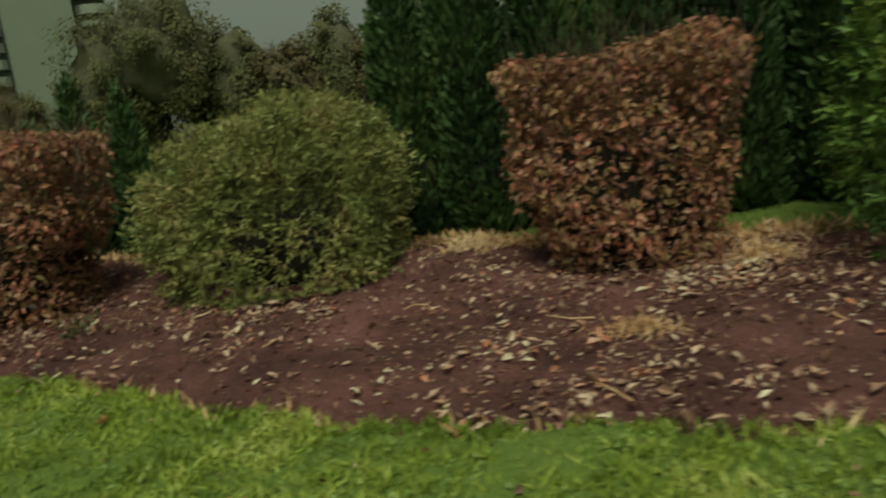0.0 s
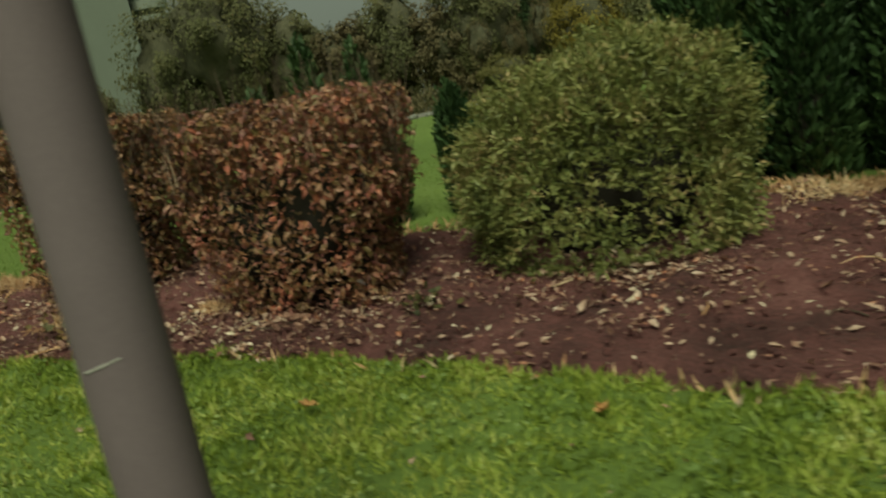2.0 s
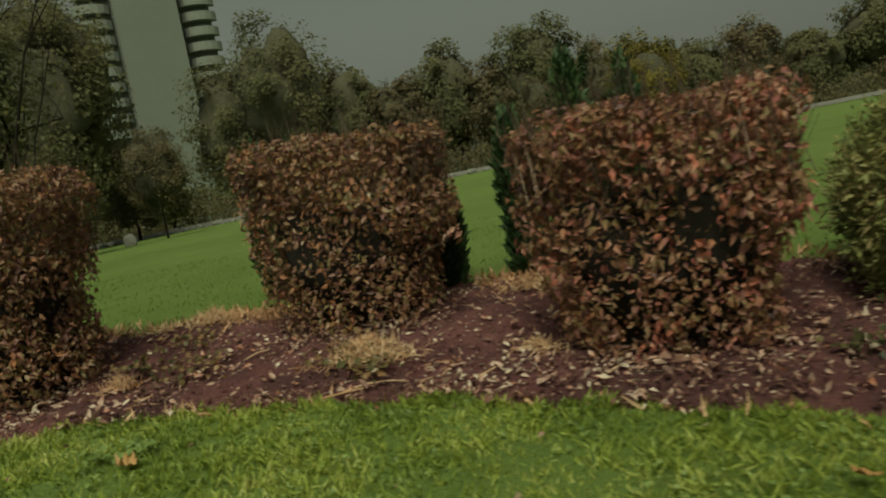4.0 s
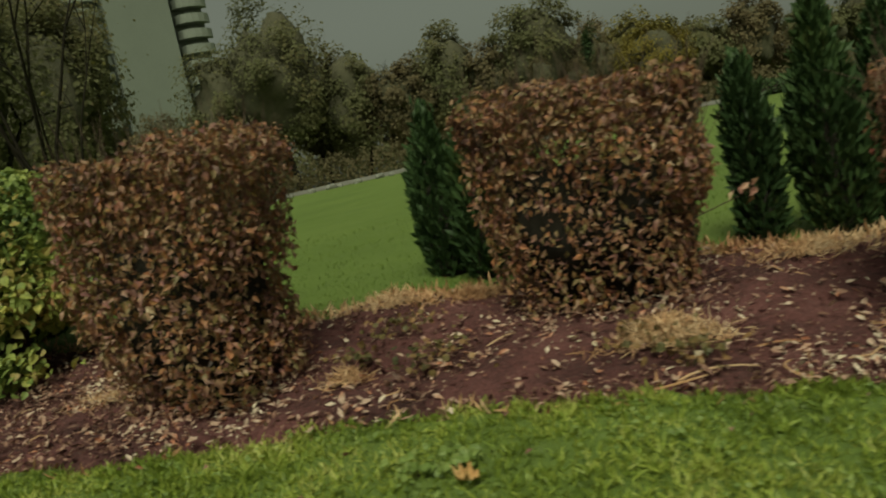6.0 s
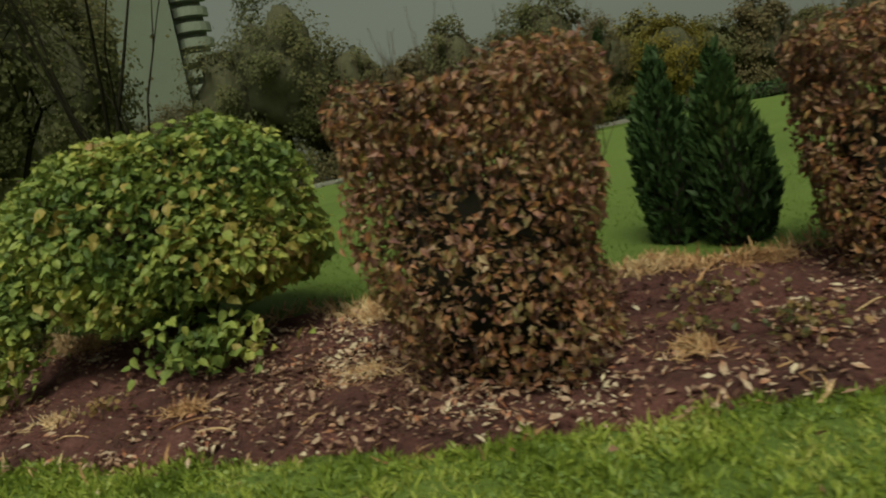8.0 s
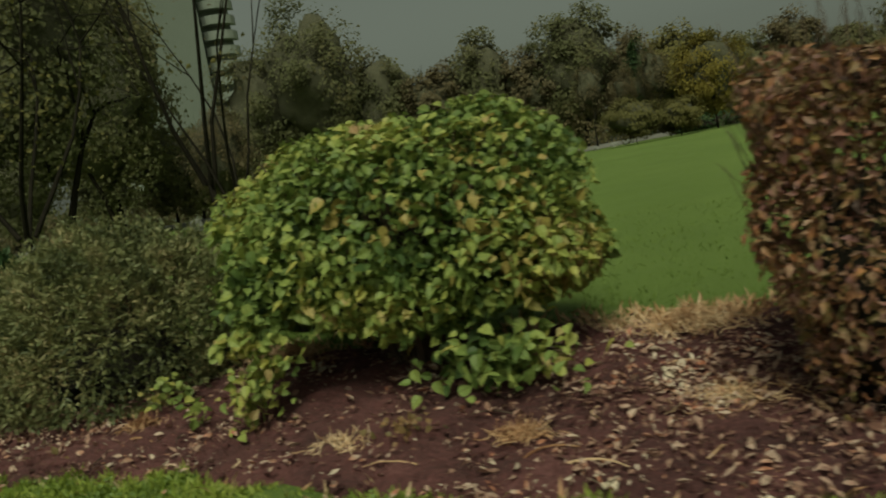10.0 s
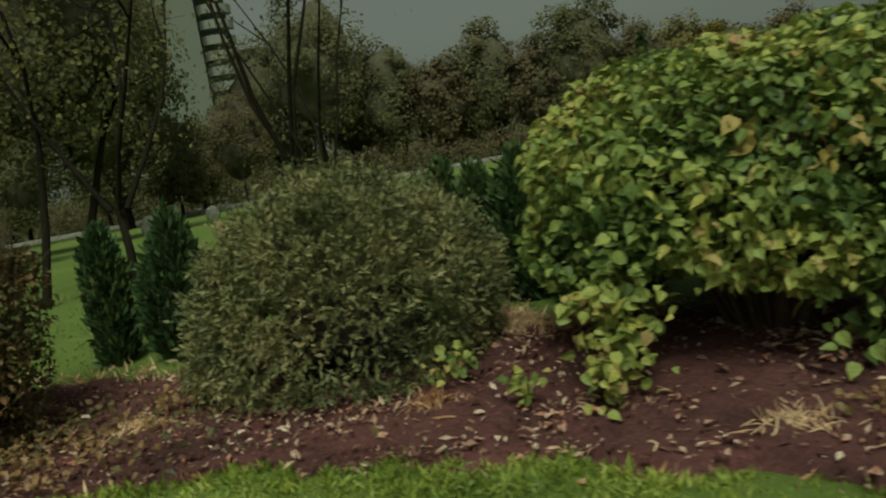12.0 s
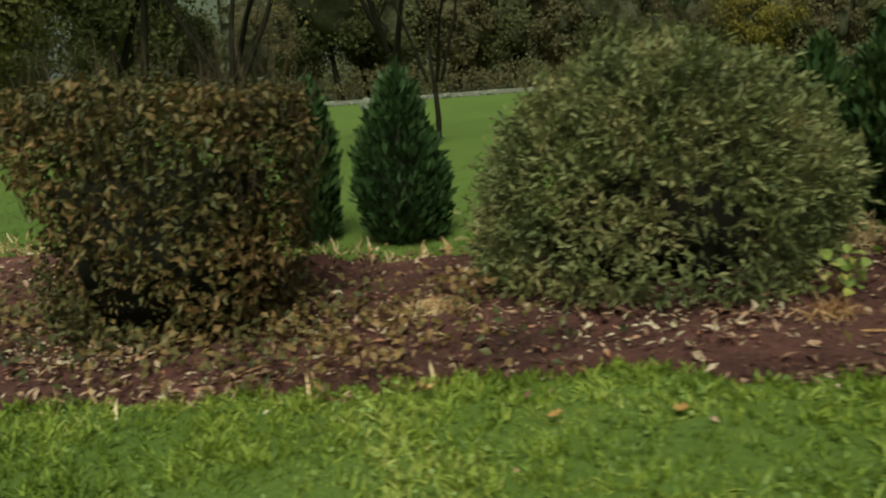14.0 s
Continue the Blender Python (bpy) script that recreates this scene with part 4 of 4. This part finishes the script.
# clods of soil
n = 9000
cs = rng.uniform(-3, 18, n)
cv = front(cs) + 0.02 + rng.random(n) * (rear(cs) - front(cs) - 0.05)
cx, cy = at(cs, cv)
OCTA = (np.array([(0.5, 0, 0), (0, 0.5, 0), (-0.5, 0, 0), (0, -0.5, 0), (0, 0, 0.4), (0, 0, -0.3)]), [(0, 1, 4), (1, 2, 4), (2, 3, 4), (3, 0, 4), (1, 0, 5), (2, 1, 5), (3, 2, 5), (0, 3, 5)])
tagged(new("soil_clods", leaf_cloud("soil_clods", np.stack([cx, cy, rise(cs, cv) + 0.035], 1), frames_for(np.tile((0.0, 0, 1.0), (n, 1)), 0.0, 0.5), 0.012 + 0.035 * rng.random(n) ** 3, OCTA, SOIL)),
       "small crumbs and clods of reddish soil", "soil", kind="stuff")


def straw_heap(s, v, w, d, h, count, seed):
    rr = np.random.default_rng(seed)
    lines = []
    for _ in range(count):
        a, q = rr.random() * 6.283, min(abs(rr.normal()) * 0.55, 1.5)
        x, y = q * math.cos(a) * w / 2, q * math.sin(a) * d / 2
        z = h * max(1 - q * q, 0.08) * rr.random() + 0.004
        t = rr.random() * 6.283
        ln = 0.025 + 0.075 * rr.random()
        dz = rr.normal() * 0.03
        dx, dy = math.cos(t) * ln, math.sin(t) * ln
        lines.append([((x - dx / 2, y - dy / 2, max(z - dz, 0.003)), 0.0018), ((x, y, z + 0.012 * rr.random()), 0.0032), ((x + dx / 2, y + dy / 2, max(z + dz, 0.003)), 0.0014)])
    ob = new("straw_heap", mesh_of("straw_heap", *tubes(lines, 3), STRAW))
    ob.matrix_world = Matrix.Translation(spot(s, v, 0.035)) @ pose(0, 0, 0, 0, 0, -15)
    return tagged(ob, "small heap of dry pale grass clippings on the soil", "straw", "straw heaps on the bed", "stuff")


for i, q in enumerate(((5.72, 3.63, 0.6, 0.34, 0.12, 560), (4.75, 3.65, 0.35, 0.25, 0.04, 120), (7.3, 3.4, 0.34, 0.22, 0.06, 170), (9.66, 2.93, 0.28, 0.18, 0.02, 150), (10.48, 2.84, 0.32, 0.24, 0.02, 110),
                       (13.75, 3.08, 0.42, 0.22, 0.06, 170), (12.05, 3.22, 0.26, 0.2, 0.05, 110), (7.55, 4.62, 0.7, 0.25, 0.08, 300), (6.95, 4.55, 0.5, 0.25, 0.07, 200), (9.05, 4.15, 0.8, 0.4, 0.07, 330),
                       (-0.5, 3.95, 0.6, 0.4, 0.06, 220), (0.1, 3.15, 0.45, 0.3, 0.04, 160), (1.1, 4.75, 0.9, 0.35, 0.06, 240), (5.0, 4.8, 0.9, 0.4, 0.07, 280), (11.9, 4.15, 0.6, 0.3, 0.13, 300), (11.5, 4.1, 0.5, 0.3, 0.1, 220), (9.05, 4.09, 0.5, 0.3, 0.12, 300), (8.84, 3.31, 0.7, 0.5, 0.03, 160))):
    straw_heap(*q[:5], int(q[5] * 1.4), 300 + i)

# fallen twigs and stalks
r = np.random.default_rng(9)
for i in range(46):
    s = r.uniform(-0.8, 15.5)
    v = float(front(s)) + 0.06 + r.random() * 1.3
    ln, bow = 0.08 + 0.2 * r.random(), 0.05 * r.normal()
    line = [((-ln / 2, 0, 0.004), 0.0045), ((-ln / 6, bow, 0.018), 0.004), ((ln / 5, bow * 0.8, 0.022), 0.0035), ((ln / 2, 0, 0.006), 0.002)]
    ob = new("stalk", mesh_of("stalk", *tubes([line], 5), STRAW if i % 3 else TWIG))
    ob.matrix_world = Matrix.Translation(spot(s, v, 0.034)) @ pose(0, 0, 0, r.normal() * 8, r.normal() * 6, r.random() * 180)
    tagged(ob, "dry bent stalk lying on the soil" if i % 3 else "thin dark fallen twig lying on the soil", "twig", "fallen twigs on the bed")

for s, v, ln, bow, turn in ((5.28, 3.42, 0.30, 0.16, -50), (5.5, 3.27, 0.34, 0.05, 4), (5.62, 3.22, 0.28, -0.04, 20), (5.2, 3.3, 0.2, 0.05, 75), (9.5, 2.75, 0.24, 0.05, 15), (11.88, 3.03, 0.22, 0.01, -28), (9.05, 3.64, 0.16, 0.01, -10), (9.32, 2.66, 0.26, 0.04, -18)):
    line = [((ln * (k - 0.5), bow * 4 * k * (1 - k), 0.006 + 0.05 * k * (1 - k)), 0.006 - 0.003 * k) for k in (0, 0.2, 0.4, 0.6, 0.8, 1.0)]
    ob = new("stalk", mesh_of("stalk", *tubes([line], 5), STRAW))
    ob.matrix_world = Matrix.Translation(spot(s, v, 0.036)) @ pose(0, 0, 0, 0, 0, turn)
    tagged(ob, "long pale bent stalk lying on the soil", "twig", "fallen twigs on the bed")

# green shoots at the foot of the broad-leaved shrub
def shoot(parent, s, v, w, d, h, count, size, seed, mat=BROAD):
    rr = np.random.default_rng(seed)
    base = parent.matrix_world.inverted() @ spot(s, v)
    q = rr.normal(size=(count, 3)) * np.array([w / 4, d / 4, h / 5]) + np.array([0, 0, h * 0.55])
    q = q[(q[:, 2] > 0.03)] + np.array(base)
    me = leaf_cloud("shoot_leaves", q, frames_for(np.tile((0.0, -0.5, 0.8), (len(q), 1)), 0.7, 0.6, rr), size * (0.6 + 0.7 * rr.random(len(q))), OVATE, mat)
    ob = part("shoot", me, parent, "bright green young leaves near the soil", "stuff")
    return ob


# leaves turned orange-brown on the shrub's sheltered end
rr = np.random.default_rng(75)
q, qn = shell([(a, 1.41 * z) for a, z in MUSHROOM], (1.1, 0.76), 2.4, 9000, 0.2, 0.06, rr)
ok = (q[:, 0] > 0.2) & (q[:, 1] < 0.1) & (wobble(q, 6.0, 2.0) + 0.5 * rr.normal(size=len(q)) > 0.35) & (q[:, 2] < 1.3)
q, qn = q[ok][:520] + qn[ok][:520] * 0.03, qn[ok][:520]
part("yellowed_foliage", leaf_cloud("yellowed_foliage", q, frames_for(qn * 0.8 + np.array([0, 0, 0.25]), 1.2, 0.7, rr), 0.03 + 0.045 * rr.random(len(q)), OVATE, TURNED), broad, "yellow and orange-brown autumn leaves", "stuff")
shoot(broad, 11.12, 3.2, 0.42, 0.36, 0.8, 300, 0.06, 71)
shoot(broad, 11.16, 3.1, 0.26, 0.24, 0.36, 90, 0.055, 73)
shoot(broad, 9.85, 3.4, 0.75, 0.45, 0.42, 300, 0.07, 72)


def tips(parent, where, spread, count, size, mat, seed, leaf, label):
    """A few leaves at a shoot's end that stand out from the plant."""
    rr = np.random.default_rng(seed)
    base = np.array(parent.matrix_world.inverted() @ Vector(where))
    for p in base + rr.normal(size=(count, 3)) * np.array(spread):
        a, b, c = frames_for(np.array([[0.0, -0.7, 0.5]]), 0.5, 0.5, rr)
        ob = part("leaf", mesh_of("leaf", leaf[0], leaf[1], mat), parent, label)
        z = size * (0.8 + 0.5 * rr.random())
        ob.matrix_basis = Matrix.Translation(p) @ Matrix((a[0], b[0], c[0])).transposed().to_4x4() @ Matrix.Scale(z, 4)


tips(hedge_two, (-3.99, 5.37, 1.41), (0.03, 0.03, 0.02), 9, 0.06, RUST, 95, HEDGE_LEAF, "orange-red leaf on a stray side shoot")
side = part("side_shoot", mesh_of("side_shoot", *tubes([[(hedge_two.matrix_world.inverted() @ Vector((-4.3, 5.5, 1.3)), 0.004), (hedge_two.matrix_world.inverted() @ Vector((-3.99, 5.37, 1.41)), 0.002)]], 4), TWIG), hedge_two)
tips(broad, (-9.3, 5.80, 1.95), (0.03, 0.02, 0.06), 8, 0.09, TURNED, 96, OVATE, "large withered tan leaf")


def seedling(s, v, w, h, count, size, mat, seed, label, name="seedling", leaf=BROAD_LEAF):
    rr = np.random.default_rng(seed)
    ob = thing(name, spot(s, v, 0.02), label, "weed", "small plants in the bed")
    q = rr.normal(size=(count, 3)) * np.array([w / 4, w / 4, h / 5]) + np.array([0, 0, h * 0.55])
    q = q[q[:, 2] > 0.015]
    part("foliage", leaf_cloud(name + "_leaves", q, frames_for(np.tile((0.0, -0.3, 0.9), (len(q), 1)), 0.4, 0.6, rr), size * (0.6 + 0.7 * rr.random(len(q))), leaf, mat), ob, kind="stuff")
    part("stem", mesh_of(name + "_stem", *tubes([[((0, 0, -0.02), 0.004), ((0.01, 0, h * 0.7), 0.002)]], 5), TWIG), ob)


seedling(12.0, 3.4, 0.28, 0.26, 40, 0.05, BROAD, 81, "small yellow-green seedling in the soil")
seedling(11.55, 3.15, 0.2, 0.2, 24, 0.05, BROAD, 82, "small yellow-green seedling in the soil")
seedling(7.3, 3.55, 0.3, 0.16, 50, 0.04, OLIVE, 83, "low tuft of pale olive leaves")
seedling(5.6, 3.4, 0.35, 0.16, 60, 0.04, OLIVE, 84, "low tuft of pale olive leaves")
seedling(5.85, 3.6, 0.4, 0.18, 80, 0.035, OLIVE, 90, "low tuft of pale olive leaves")
seedling(6.85, 3.5, 0.5, 0.16, 90, 0.035, OLIVE, 91, "low tuft of pale olive leaves")
seedling(7.2, 3.95, 0.5, 0.18, 90, 0.035, OLIVE, 92, "low tuft of pale olive leaves")
seedling(10.2, 2.9, 0.3, 0.14, 50, 0.03, OLIVE, 93, "low tuft of pale olive leaves")
seedling(3.3, 3.5, 0.3, 0.14, 40, 0.04, OLIVE, 85, "low tuft of pale olive leaves")
seedling(13.6, 3.3, 0.5, 0.2, 90, 0.04, OLIVE, 86, "low tuft of pale olive leaves")
seedling(6.56, 2.52, 0.26, 0.05, 40, 0.04, WEED, 87, "flat rosette of broad weed leaves in the grass")
seedling(6.42, 2.6, 0.24, 0.05, 36, 0.038, WEED, 88, "flat rosette of broad weed leaves in the grass")
n = 2600
us = rng.normal(14.9, 0.8, n)
uv = 2.75 + rng.normal(size=n) * 0.32
uv = np.maximum(uv, front(us) - 0.02)
ux, uy = at(us, uv)
tagged(new("groundcover", leaf_cloud("groundcover", np.stack([ux, uy, rise(us, uv) + 0.04 + 0.12 * rng.random(n)], 1), frames_for(np.tile((0.0, -0.3, 0.9), (n, 1)), 0.4, 0.6), 0.03 + 0.03 * rng.random(n), POINTED, OLIVE)),
       "low olive ground cover at the hedge's foot", "ground cover", kind="stuff")

# maple leaves on the grass
maple_mesh = [mesh_of("maple_leaf", MAPLE_LEAF[0] * np.array([1, 1, b]), MAPLE_LEAF[1], MAPLE) for b in (1.0, 2.0)]
for i, (s, v, z) in enumerate(((1.26, 1.78, 0.10), (6.29, 2.45, 0.10), (3.44, 2.52, 0.09), (13.49, 2.33, 0.06), (13.0, 2.2, 0.06), (2.3, 2.4, 0.06), (12.6, 2.3, 0.05))):
    ob = new("maple_leaf", maple_mesh[i % 2])
    ob.matrix_world = Matrix.Translation(spot(s, v, 0.04)) @ pose(0, 0, 0, 6 + 5 * (i % 3), 8 - 5 * (i % 4), 40 + 47 * i) @ Matrix.Scale(z, 4)
    tagged(ob, "fallen orange maple leaf lying on the grass", "leaf", "maple leaves on the grass")

# scratch on the post
me = mesh_of("scratch", *tubes([[((-0.035, -0.0785, 0.0), 0.003), ((0.0, -0.0845, 0.008), 0.003), ((0.035, -0.0775, 0.016), 0.002)]], 5), SCRATCH)
mark = part("scratch", me, pole, "pale scratch")
mark.location = (0.0, 0.0, 0.955)
